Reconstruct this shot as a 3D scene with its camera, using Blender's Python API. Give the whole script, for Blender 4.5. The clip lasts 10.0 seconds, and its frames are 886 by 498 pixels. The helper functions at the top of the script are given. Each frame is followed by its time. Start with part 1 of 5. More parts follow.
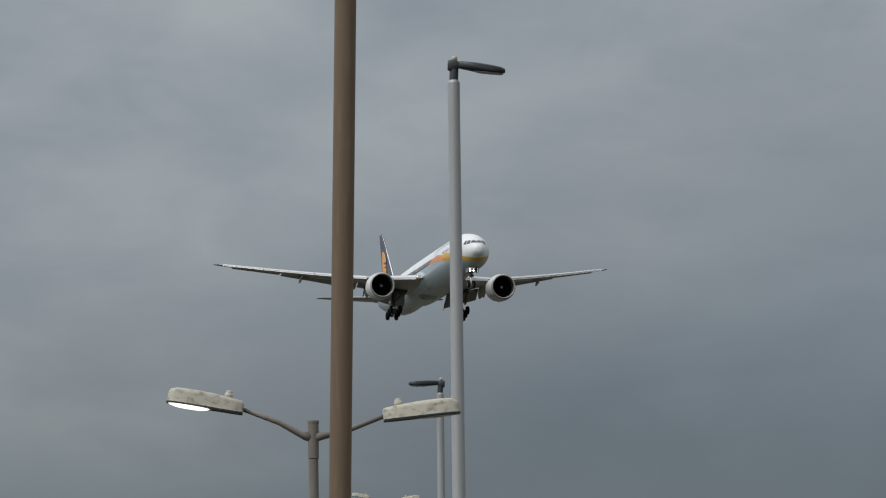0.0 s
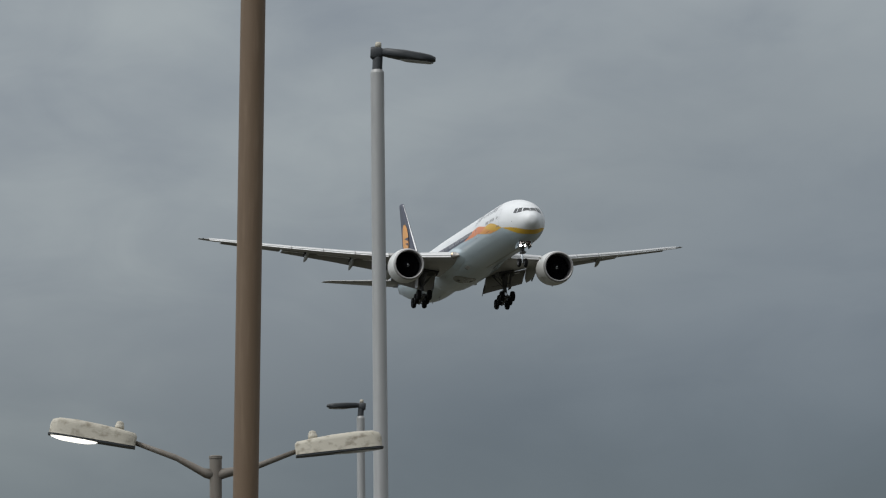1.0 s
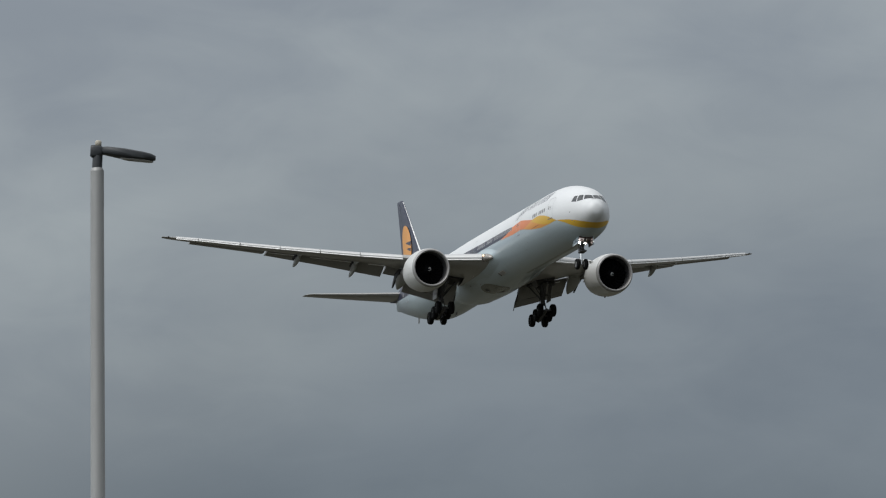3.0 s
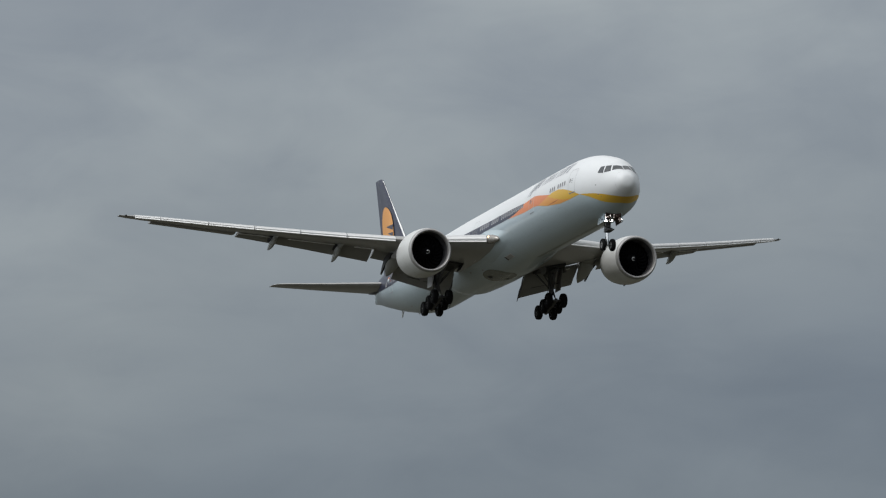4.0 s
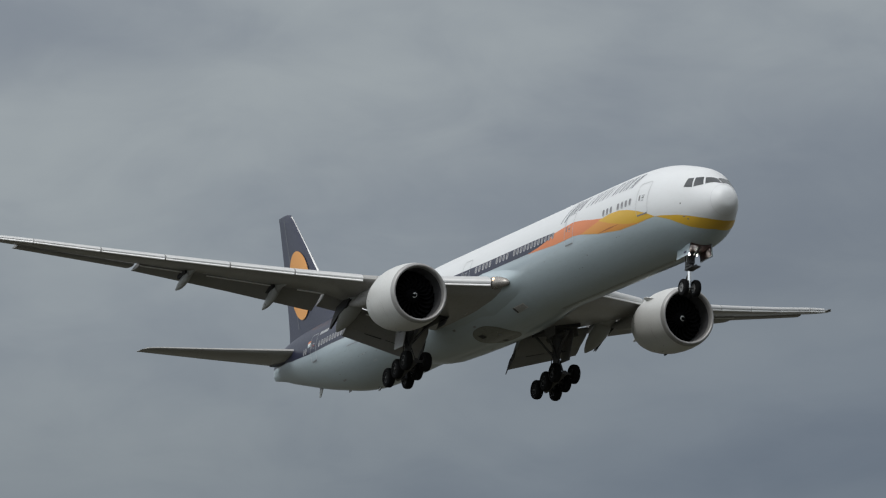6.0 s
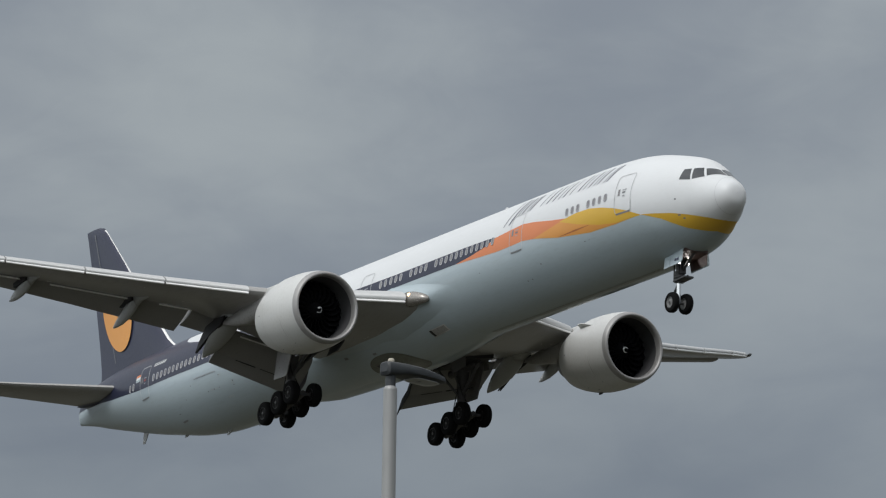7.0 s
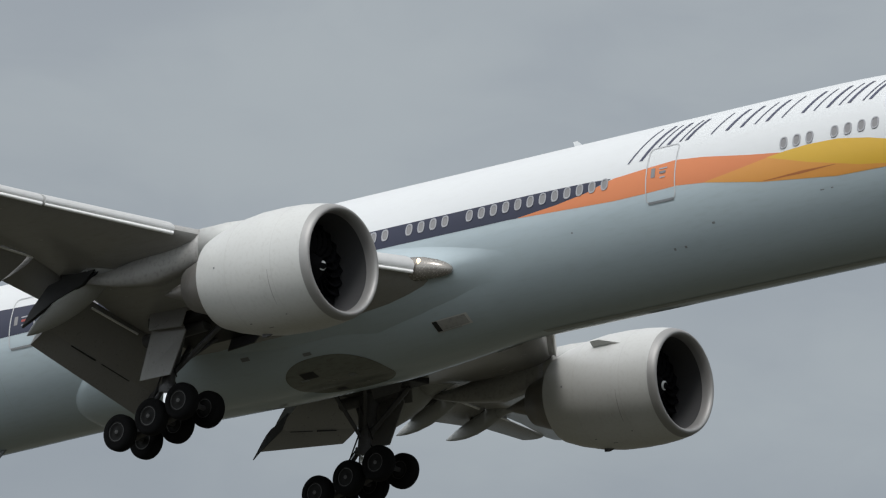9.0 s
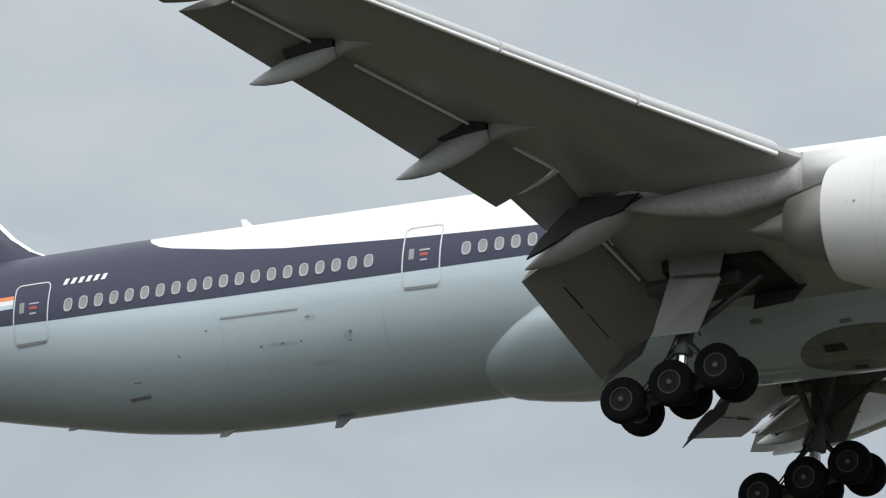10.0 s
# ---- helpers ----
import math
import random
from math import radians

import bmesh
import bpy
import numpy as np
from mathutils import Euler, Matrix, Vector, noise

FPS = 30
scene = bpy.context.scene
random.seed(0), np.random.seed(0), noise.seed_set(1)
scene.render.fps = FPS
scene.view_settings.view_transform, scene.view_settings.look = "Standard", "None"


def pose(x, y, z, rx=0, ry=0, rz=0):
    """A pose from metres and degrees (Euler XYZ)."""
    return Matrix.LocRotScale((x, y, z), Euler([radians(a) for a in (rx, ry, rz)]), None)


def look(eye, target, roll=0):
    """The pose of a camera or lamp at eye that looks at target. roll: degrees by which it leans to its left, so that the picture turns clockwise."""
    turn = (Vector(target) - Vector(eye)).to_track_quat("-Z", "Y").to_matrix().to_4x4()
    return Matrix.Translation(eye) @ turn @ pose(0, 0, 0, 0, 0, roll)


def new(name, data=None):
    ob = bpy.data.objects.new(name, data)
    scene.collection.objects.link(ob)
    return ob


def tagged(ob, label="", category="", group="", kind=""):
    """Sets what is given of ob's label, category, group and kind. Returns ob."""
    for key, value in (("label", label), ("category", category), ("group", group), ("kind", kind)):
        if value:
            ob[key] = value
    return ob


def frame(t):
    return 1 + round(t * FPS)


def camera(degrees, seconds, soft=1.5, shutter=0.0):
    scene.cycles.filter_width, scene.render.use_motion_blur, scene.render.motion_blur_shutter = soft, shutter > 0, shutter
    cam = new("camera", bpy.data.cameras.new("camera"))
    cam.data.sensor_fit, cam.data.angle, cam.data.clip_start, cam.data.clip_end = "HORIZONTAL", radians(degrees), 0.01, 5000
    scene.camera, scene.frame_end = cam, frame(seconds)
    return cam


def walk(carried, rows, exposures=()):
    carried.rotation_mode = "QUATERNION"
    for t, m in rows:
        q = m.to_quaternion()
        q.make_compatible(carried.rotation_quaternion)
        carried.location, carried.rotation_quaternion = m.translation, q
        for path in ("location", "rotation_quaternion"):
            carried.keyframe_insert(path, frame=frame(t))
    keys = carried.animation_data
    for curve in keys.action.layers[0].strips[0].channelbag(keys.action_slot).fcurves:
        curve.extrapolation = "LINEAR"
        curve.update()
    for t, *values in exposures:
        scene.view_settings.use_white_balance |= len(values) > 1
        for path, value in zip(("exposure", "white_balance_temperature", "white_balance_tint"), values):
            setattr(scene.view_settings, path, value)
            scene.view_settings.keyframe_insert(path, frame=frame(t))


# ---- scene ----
# The clip is a long-lens view: a tripod-height eye below the approach path.
cam = camera(8.46, 10.0, soft=1.2)
PATH = [
    (0.0, pose(8.68, -1.99, 1.09, 96.475, 0.701, 77.161)),
    (0.5, pose(3.03, -0.74, 1.73, 96.672, 1.078, 76.381)),
    (1.0, pose(0.00, 0.00, 2.10, 96.581, 0.567, 76.388)),
    (1.5, pose(0.00, 0.00, 2.10, 96.649, 0.620, 75.994)),
    (2.0, pose(0.00, 0.00, 2.10, 96.741, 0.300, 75.576)),
    (2.5, pose(0.00, 0.00, 2.10, 97.322, 0.440, 74.531)),
    (2.7, pose(0.00, 0.00, 2.10, 97.417, 0.491, 74.183)),
    (3.8, pose(0.00, 0.00, 2.10, 97.813, 0.633, 72.206)),
    (4.0, pose(0.00, 0.00, 2.10, 97.921, 0.563, 71.798)),
    (4.5, pose(0.00, 0.00, 2.10, 98.308, 0.328, 70.593)),
    (5.0, pose(0.00, 0.00, 2.10, 98.918, -0.016, 68.949)),
    (5.2, pose(0.00, 0.00, 2.10, 99.209, -0.162, 68.270)),
    (6.3, pose(0.00, 0.00, 2.10, 100.478, -0.623, 63.777)),
    (6.5, pose(0.00, 0.00, 2.10, 100.762, -0.591, 62.526)),
    (7.0, pose(0.00, 0.00, 2.10, 101.773, -0.863, 58.858)),
    (7.5, pose(0.00, 0.00, 2.10, 102.923, -0.961, 54.478)),
    (8.0, pose(0.00, 0.00, 2.10, 103.951, -1.275, 49.561)),
    (8.5, pose(0.00, 0.00, 2.10, 104.710, -1.372, 44.370)),
    (9.0, pose(0.00, 0.00, 2.10, 105.354, -1.500, 38.063)),
    (9.5, pose(0.00, 0.00, 2.10, 105.940, -0.969, 31.530)),
    (10.0, pose(0.00, 0.00, 2.10, 106.661, -1.956, 23.316)),
]

EXPOSURE = [(0.0, 0.0), (4.0, 0.0), (5.0, -0.08), (6.5, -0.13), (7.0, -0.06), (7.5, -0.04), (8.5, -0.13), (9.0, 0.02), (9.5, 0.22), (10.0, 0.47)]
walk(cam, PATH, EXPOSURE)

# ---- world and light ----
SUN_EL, SUN_AZ = 50.0, -62.0      # degrees; azimuth from +x towards +y
world = bpy.data.worlds.new("overcast_sky")
scene.world = world
world.use_nodes = True


def overcast(tree):
    n, l = tree.nodes, tree.links
    n.clear()
    out, bg = n.new("ShaderNodeOutputWorld"), n.new("ShaderNodeBackground")
    sky = n.new("ShaderNodeTexSky")
    sky.sky_type, sky.sun_disc = "NISHITA", False
    sky.sun_elevation, sky.sun_rotation = radians(SUN_EL), radians(90 - SUN_AZ)
    tc = n.new("ShaderNodeTexCoord")
    sep = n.new("ShaderNodeSeparateXYZ")
    l.new(tc.outputs["Generated"], sep.inputs[0])
    # broad brightening of an overcast sky towards the zenith
    ramp = n.new("ShaderNodeValToRGB")
    stops = [(0.0, (0.078, 0.086, 0.112)), (0.055, (0.105, 0.112, 0.133)), (0.085, (0.167, 0.174, 0.184)), (0.115, (0.232, 0.243, 0.25)), (0.15, (0.254, 0.266, 0.27)), (0.19, (0.296, 0.312, 0.314)),
             (0.23, (0.308, 0.326, 0.33)), (0.32, (0.36, 0.381, 0.381)), (0.6, (0.66, 0.675, 0.685)), (1.0, (0.86, 0.87, 0.875))]
    while len(ramp.color_ramp.elements) < len(stops):
        ramp.color_ramp.elements.new(0.5)
    for e, (p, c) in zip(ramp.color_ramp.elements, stops):
        e.position, e.color = p, (*c, 1)
    # the cloud base tilts and wavers, so that the gradient is no straight band
    warp = n.new("ShaderNodeTexNoise")
    warp.inputs["Scale"].default_value, warp.inputs["Detail"].default_value = 3.0, 2.0
    m0 = n.new("ShaderNodeMapping")
    m0.inputs["Scale"].default_value = (1, 1, 2.2)
    l.new(tc.outputs["Generated"], m0.inputs[0]), l.new(m0.outputs[0], warp.inputs["Vector"])
    w1 = n.new("ShaderNodeMath")
    w1.operation, w1.inputs[1].default_value, w1.inputs[2].default_value = "MULTIPLY_ADD", 0.1, -0.05
    l.new(warp.outputs[0], w1.inputs[0])
    w2 = n.new("ShaderNodeMath")
    w2.operation = "ADD"
    l.new(sep.outputs[2], w2.inputs[0]), l.new(w1.outputs[0], w2.inputs[1])
    # the dark bank stands higher in one quarter of the sky
    bank = n.new("ShaderNodeValToRGB")
    bank.color_ramp.interpolation = "EASE"
    heights = [(0.0, 0.0), (0.14, 0.0), (0.2, 0.008), (0.30, 0.05), (0.47, 0.09), (0.58, 0.07), (0.63, 0.05), (0.71, 0.054), (1.0, 0.0)]
    while len(bank.color_ramp.elements) < len(heights):
        bank.color_ramp.elements.new(0.5)
    for e, (p, v) in zip(bank.color_ramp.elements, heights):
        e.position, e.color = p, (v, v, v, 1)
    l.new(sep.outputs[1], bank.inputs[0])
    w3 = n.new("ShaderNodeMath")
    w3.operation = "SUBTRACT"
    l.new(w2.outputs[0], w3.inputs[0]), l.new(bank.outputs[0], w3.inputs[1])
    l.new(w3.outputs[0], ramp.inputs[0])
    # soft cloud masses and wisps, drawn out along the horizon
    m1 = n.new("ShaderNodeMapping")
    m1.inputs["Scale"].default_value = (1, 1, 2.2)
    m1.inputs["Rotation"].default_value = (radians(6), radians(9), 0)
    l.new(tc.outputs["Generated"], m1.inputs[0])
    cloud = n.new("ShaderNodeTexNoise")
    for k, v in (("Scale", 13.5), ("Detail", 5.0), ("Roughness", 0.46), ("Distortion", 0.2)):
        cloud.inputs[k].default_value = v
    l.new(m1.outputs[0], cloud.inputs["Vector"])
    tint = n.new("ShaderNodeValToRGB")
    tint.color_ramp.interpolation = "EASE"
    tint.color_ramp.elements[0].position, tint.color_ramp.elements[0].color = 0.31, (0.77, 0.775, 0.815, 1)
    tint.color_ramp.elements[1].position, tint.color_ramp.elements[1].color = 0.70, (1.27, 1.275, 1.225, 1)
    # finer torn wisps ride on the soft masses
    wisp = n.new("ShaderNodeTexNoise")
    for k, v in (("Scale", 34.0), ("Detail", 7.0), ("Roughness", 0.56), ("Distortion", 0.9)):
        wisp.inputs[k].default_value = v
    l.new(m1.outputs[0], wisp.inputs["Vector"])
    ride = n.new("ShaderNodeMix")
    ride.inputs[0].default_value = 0.22
    l.new(cloud.outputs[0], ride.inputs[2]), l.new(wisp.outputs[0], ride.inputs[3])
    l.new(ride.outputs[0], tint.inputs[0])
    mul = n.new("ShaderNodeMix")
    mul.data_type, mul.blend_type = "RGBA", "MULTIPLY"
    # the sheet of cloud grows smoother away from the bank
    calm = n.new("ShaderNodeMapRange")
    calm.inputs[1].default_value, calm.inputs[2].default_value = 0.5, 0.68
    calm.inputs[3].default_value, calm.inputs[4].default_value = 1.0, 0.4
    l.new(sep.outputs[1], calm.inputs[0]), l.new(calm.outputs[0], mul.inputs[0])
    l.new(ramp.outputs[0], mul.inputs[6]), l.new(tint.outputs[0], mul.inputs[7])
    # a darker, bluer shelf of cloud low over the horizon
    low = n.new("ShaderNodeValToRGB")
    low.color_ramp.interpolation = "EASE"
    low.color_ramp.elements[0].position, low.color_ramp.elements[0].color = 0.064, (0.50, 0.54, 0.61, 1)
    low.color_ramp.elements[1].position, low.color_ramp.elements[1].color = 0.108, (1, 1, 1, 1)
    l.new(w2.outputs[0], low.inputs[0])
    shelf = n.new("ShaderNodeMix")
    shelf.data_type, shelf.blend_type, shelf.inputs[0].default_value = "RGBA", "MULTIPLY", 1.0
    l.new(mul.outputs[2], shelf.inputs[6]), l.new(low.outputs[0], shelf.inputs[7])
    # thinner, brighter cloud in the sun's quarter, most of all low under the edge of the sheet
    thin = n.new("ShaderNodeMapRange")
    thin.interpolation_type = "SMOOTHSTEP"
    thin.inputs[1].default_value, thin.inputs[2].default_value = 0.05, -0.7
    thin.inputs[3].default_value, thin.inputs[4].default_value = 0.0, 1.0
    l.new(sep.outputs[1], thin.inputs[0])
    rise = n.new("ShaderNodeMapRange")
    rise.interpolation_type = "SMOOTHSTEP"
    rise.inputs[1].default_value, rise.inputs[2].default_value = 0.0, 0.5
    rise.inputs[3].default_value, rise.inputs[4].default_value = 3.4, 0.75
    l.new(sep.outputs[2], rise.inputs[0])
    gain = n.new("ShaderNodeMath")
    gain.operation, gain.inputs[2].default_value = "MULTIPLY_ADD", 1.0
    l.new(thin.outputs[0], gain.inputs[0]), l.new(rise.outputs[0], gain.inputs[1])
    bright = n.new("ShaderNodeVectorMath")
    bright.operation = "SCALE"
    l.new(shelf.outputs[2], bright.inputs[0]), l.new(gain.outputs[0], bright.inputs[3])
    # a little of the clear sky above the clouds
    dim = n.new("ShaderNodeMix")
    dim.data_type, dim.blend_type = "RGBA", "MIX"
    dim.inputs[0].default_value = 0.02
    l.new(bright.outputs[0], dim.inputs[6]), l.new(sky.outputs[0], dim.inputs[7])
    l.new(dim.outputs[2], bg.inputs[0])
    bg.inputs[1].default_value = 1.0
    l.new(bg.outputs[0], out.inputs[0])


overcast(world.node_tree)
sun = new("sun", bpy.data.lights.new("sun", "SUN"))
sun.data.energy, sun.data.angle, sun.data.color = 1.2, radians(12), (1.0, 0.98, 0.955)
ca, sa = math.cos(radians(SUN_EL)), math.sin(radians(SUN_EL))
sun.matrix_world = look((ca * math.cos(radians(SUN_AZ)), ca * math.sin(radians(SUN_AZ)), sa), (0, 0, 0)) @ Matrix.Identity(4)
sun.location = (0, 0, 200)


# ---- materials ----
def paint(name, color, rough=0.4, metal=0.0, mottle=0.08, scale=3.0, bump=0.0, dirt=None, streak=(1, 1, 1), coat=0.0, spec=0.5, amount=0.5):
    """A surface with a broad mottle, a fine grain and, where given, dirt of its own colour."""
    m = bpy.data.materials.new(name)
    m.use_nodes = True
    n, l = m.node_tree.nodes, m.node_tree.links
    b = n["Principled BSDF"]
    tc, mp = n.new("ShaderNodeTexCoord"), n.new("ShaderNodeMapping")
    mp.inputs["Scale"].default_value = streak
    l.new(tc.outputs["Object"], mp.inputs[0])
    big, small = n.new("ShaderNodeTexNoise"), n.new("ShaderNodeTexNoise")
    big.inputs["Scale"].default_value, big.inputs["Detail"].default_value = scale * 0.15, 4
    small.inputs["Scale"].default_value, small.inputs["Detail"].default_value = scale * 2.5, 6
    l.new(mp.outputs[0], big.inputs["Vector"]), l.new(mp.outputs[0], small.inputs["Vector"])
    mix = n.new("ShaderNodeMix")
    mix.data_type = "RGBA"
    mix.inputs[6].default_value = (*[c * (1 - mottle) for c in color], 1)
    mix.inputs[7].default_value = (*[min(1, c * (1 + mottle)) for c in color], 1)
    l.new(big.outputs[0], mix.inputs[0])
    last = mix.outputs[2]
    if dirt:
        r = n.new("ShaderNodeValToRGB")
        r.color_ramp.elements[0].position, r.color_ramp.elements[1].position = 0.5, 0.72
        r.color_ramp.elements[1].color = (amount, amount, amount, 1)
        l.new(small.outputs[0], r.inputs[0])
        d = n.new("ShaderNodeMix")
        d.data_type = "RGBA"
        d.inputs[7].default_value = (*dirt, 1)
        l.new(r.outputs[0], d.inputs[0]), l.new(last, d.inputs[6])
        last = d.outputs[2]
    l.new(last, b.inputs["Base Color"])
    rr = n.new("ShaderNodeMath")
    rr.operation, rr.inputs[1].default_value, rr.inputs[2].default_value = "MULTIPLY_ADD", 0.16, rough - 0.08
    l.new(small.outputs[0], rr.inputs[0]), l.new(rr.outputs[0], b.inputs["Roughness"])
    b.inputs["Metallic"].default_value = metal
    b.inputs["Coat Weight"].default_value = coat
    b.inputs["Specular IOR Level"].default_value = spec
    if bump:
        bp = n.new("ShaderNodeBump")
        bp.inputs["Strength"].default_value, bp.inputs["Distance"].default_value = bump, 0.02
        l.new(small.outputs[0], bp.inputs["Height"]), l.new(bp.outputs[0], b.inputs["Normal"])
    return m


def glow(name, color, power):
    m = bpy.data.materials.new(name)
    m.use_nodes = True
    b = m.node_tree.nodes["Principled BSDF"]
    b.inputs["Base Color"].default_value = (*color, 1)
    b.inputs["Emission Color"].default_value, b.inputs["Emission Strength"].default_value = (*color, 1), power
    return m


WHITE = paint("white_gloss_paint", (0.70, 0.715, 0.725), 0.40, mottle=0.035, dirt=(0.62, 0.62, 0.6), streak=(0.25, 1, 1), amount=0.15)
BELLY = paint("pale_blue_grey_paint", (0.445, 0.525, 0.565), 0.19, mottle=0.06, dirt=(0.32, 0.36, 0.36), streak=(0.2, 1, 1), amount=0.16)
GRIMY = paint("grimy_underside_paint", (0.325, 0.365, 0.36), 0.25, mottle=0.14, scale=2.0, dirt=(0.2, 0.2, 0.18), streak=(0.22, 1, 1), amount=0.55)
OLIVE = paint("dark_olive_grey", (0.18, 0.19, 0.165), 0.24, mottle=0.2, scale=3.0, dirt=(0.11, 0.105, 0.085), streak=(0.3, 1, 1), amount=0.6)
FADED = paint("scuffed_belly_paint", (0.385, 0.45, 0.475), 0.3, mottle=0.2, scale=9, dirt=(0.27, 0.29, 0.28), amount=0.6)
SIGNRED = paint("red_sign_paint", (0.35, 0.06, 0.05), 0.45, mottle=0.05)
WHEELGREY = paint("pale_wheel_paint", (0.21, 0.21, 0.21), 0.5, mottle=0.15, dirt=(0.09, 0.09, 0.085), amount=0.6)
BRONZE = paint("bronze_lamp_cover", (0.33, 0.31, 0.285), 0.26, metal=0.5, mottle=0.2, scale=6)
NAVY = paint("navy_paint", (0.015, 0.0185, 0.047), 0.38, mottle=0.1)
ORANGE = paint("orange_paint", (0.70, 0.225, 0.085), 0.42, mottle=0.05)
AMBER = paint("amber_paint", (0.72, 0.32, 0.07), 0.42, mottle=0.05)
FOLD = paint("dark_orange_paint", (0.45, 0.15, 0.045), 0.42, mottle=0.05)
YELLOW = paint("yellow_paint", (0.70, 0.425, 0.045), 0.42, mottle=0.05)
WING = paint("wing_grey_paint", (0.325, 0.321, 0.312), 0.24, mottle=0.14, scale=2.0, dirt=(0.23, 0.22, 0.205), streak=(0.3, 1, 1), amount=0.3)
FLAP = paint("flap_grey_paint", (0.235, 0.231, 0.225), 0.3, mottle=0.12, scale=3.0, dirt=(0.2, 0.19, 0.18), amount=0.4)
FAIR = paint("fairing_pale_grey", (0.37, 0.38, 0.375), 0.4, mottle=0.1, dirt=(0.3, 0.3, 0.29), amount=0.4)
BARE = paint("polished_bare_metal", (0.86, 0.86, 0.85), 0.5, metal=0.2, mottle=0.04)
SLAT = paint("leading_edge_grey", (0.55, 0.555, 0.555), 0.45, metal=0.15, mottle=0.05, dirt=(0.5, 0.5, 0.5), streak=(1, 0.15, 1))
COWL = paint("nacelle_white_paint", (0.625, 0.63, 0.615), 0.34, mottle=0.06, dirt=(0.45, 0.44, 0.41), amount=0.25)
LIP = paint("inlet_lip_metal", (0.36, 0.355, 0.35), 0.52, metal=0.5, mottle=0.05)
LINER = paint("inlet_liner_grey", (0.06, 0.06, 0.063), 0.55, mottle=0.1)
# near black: the shade inside the inlet is put into this colour
BLADE = paint("fan_blade_shade", (0.006, 0.006, 0.007), 0.8, spec=0.07)
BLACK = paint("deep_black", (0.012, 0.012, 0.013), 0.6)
CORE = paint("heat_stained_metal", (0.25, 0.235, 0.22), 0.45, metal=0.6, mottle=0.2)
TYRE = paint("tyre_rubber", (0.007, 0.007, 0.0075), 0.85, mottle=0.2, bump=0.2, spec=0.12)
SEAM = paint("faint_cowl_seam", (0.565, 0.565, 0.55), 0.5, mottle=0.05)
PYLON = paint("pylon_grey", (0.36, 0.355, 0.345), 0.42, mottle=0.12, dirt=(0.17, 0.165, 0.155), amount=0.5)
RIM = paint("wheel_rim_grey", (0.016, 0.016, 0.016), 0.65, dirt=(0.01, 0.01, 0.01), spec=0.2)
HUB = paint("hub_cap_metal", (0.11, 0.11, 0.11), 0.5, metal=0.3, dirt=(0.08, 0.08, 0.08))
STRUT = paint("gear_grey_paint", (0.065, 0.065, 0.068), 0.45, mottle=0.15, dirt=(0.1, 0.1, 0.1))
CHROME = paint("oleo_chrome", (0.75, 0.75, 0.76), 0.16, metal=1.0, mottle=0.02)
GLASS = paint("cockpit_glass", (0.03, 0.035, 0.04), 0.08, mottle=0.02, spec=0.8)
PANE = paint("cabin_pane", (0.235, 0.23, 0.235), 0.12, mottle=0.05)
TRIM = paint("window_surround", (0.36, 0.365, 0.39), 0.45, mottle=0.03)
LINE = paint("panel_line_grey", (0.20, 0.21, 0.22), 0.5, mottle=0.05)
PALE_LINE = paint("door_outline_silver", (0.5, 0.51, 0.52), 0.4, metal=0.3)
MARK = paint("dark_blue_marking", (0.05, 0.055, 0.10), 0.4)
REGMARK = paint("pale_marking", (0.7, 0.72, 0.72), 0.4)
LAMP = glow("landing_light_glow", (1.0, 0.93, 0.9), 45)
WARMLAMP = glow("warm_light_glow", (1.0, 0.72, 0.45), 2.2)
RUST = paint("brown_mast_paint", (0.128, 0.084, 0.049), 0.62, mottle=0.2, scale=7, bump=0.2, dirt=(0.19, 0.135, 0.088), streak=(1, 1, 0.1), amount=0.5)
GALV = paint("galvanised_steel", (0.335, 0.338, 0.335), 0.5, metal=0.35, mottle=0.1, scale=6, bump=0.05, dirt=(0.28, 0.28, 0.28), streak=(1, 1, 0.15), amount=0.4)
HEAD = paint("dark_lamp_housing", (0.028, 0.032, 0.036), 0.5, mottle=0.15, scale=8, bump=0.1)
LENS = paint("lamp_glass", (0.42, 0.43, 0.44), 0.2, mottle=0.1)
OLDCAN = paint("weathered_lamp_shell", (0.45, 0.42, 0.35), 0.65, mottle=0.25, scale=6, bump=0.15, dirt=(0.14, 0.115, 0.075), streak=(0.7, 1, 1), amount=0.75)
BAYRED = paint("red_brown_bay_lining", (0.075, 0.04, 0.034), 0.55, mottle=0.3, scale=8, dirt=(0.03, 0.025, 0.022), amount=0.7)
OLDPOLE = paint("weathered_steel_post", (0.16, 0.143, 0.122), 0.6, mottle=0.2, scale=6, bump=0.2, dirt=(0.13, 0.1, 0.075), streak=(1, 1, 0.2), amount=0.7)
LIME = paint("lichened_concrete_post", (0.43, 0.40, 0.35), 0.75, mottle=0.22, scale=5, bump=0.3, dirt=(0.27, 0.22, 0.13), streak=(1, 1, 0.14), amount=0.8)
LAMPGLOW = glow("lit_lamp_bowl", (1.0, 0.97, 0.86), 1.6)
GRASS = paint("rough_grass", (0.029, 0.027, 0.015), 0.9, mottle=0.45, scale=0.12, bump=0.3, dirt=(0.072, 0.065, 0.042), amount=0.6)
CLAD = paint("hangar_cladding", (0.45, 0.46, 0.47), 0.6, mottle=0.1)


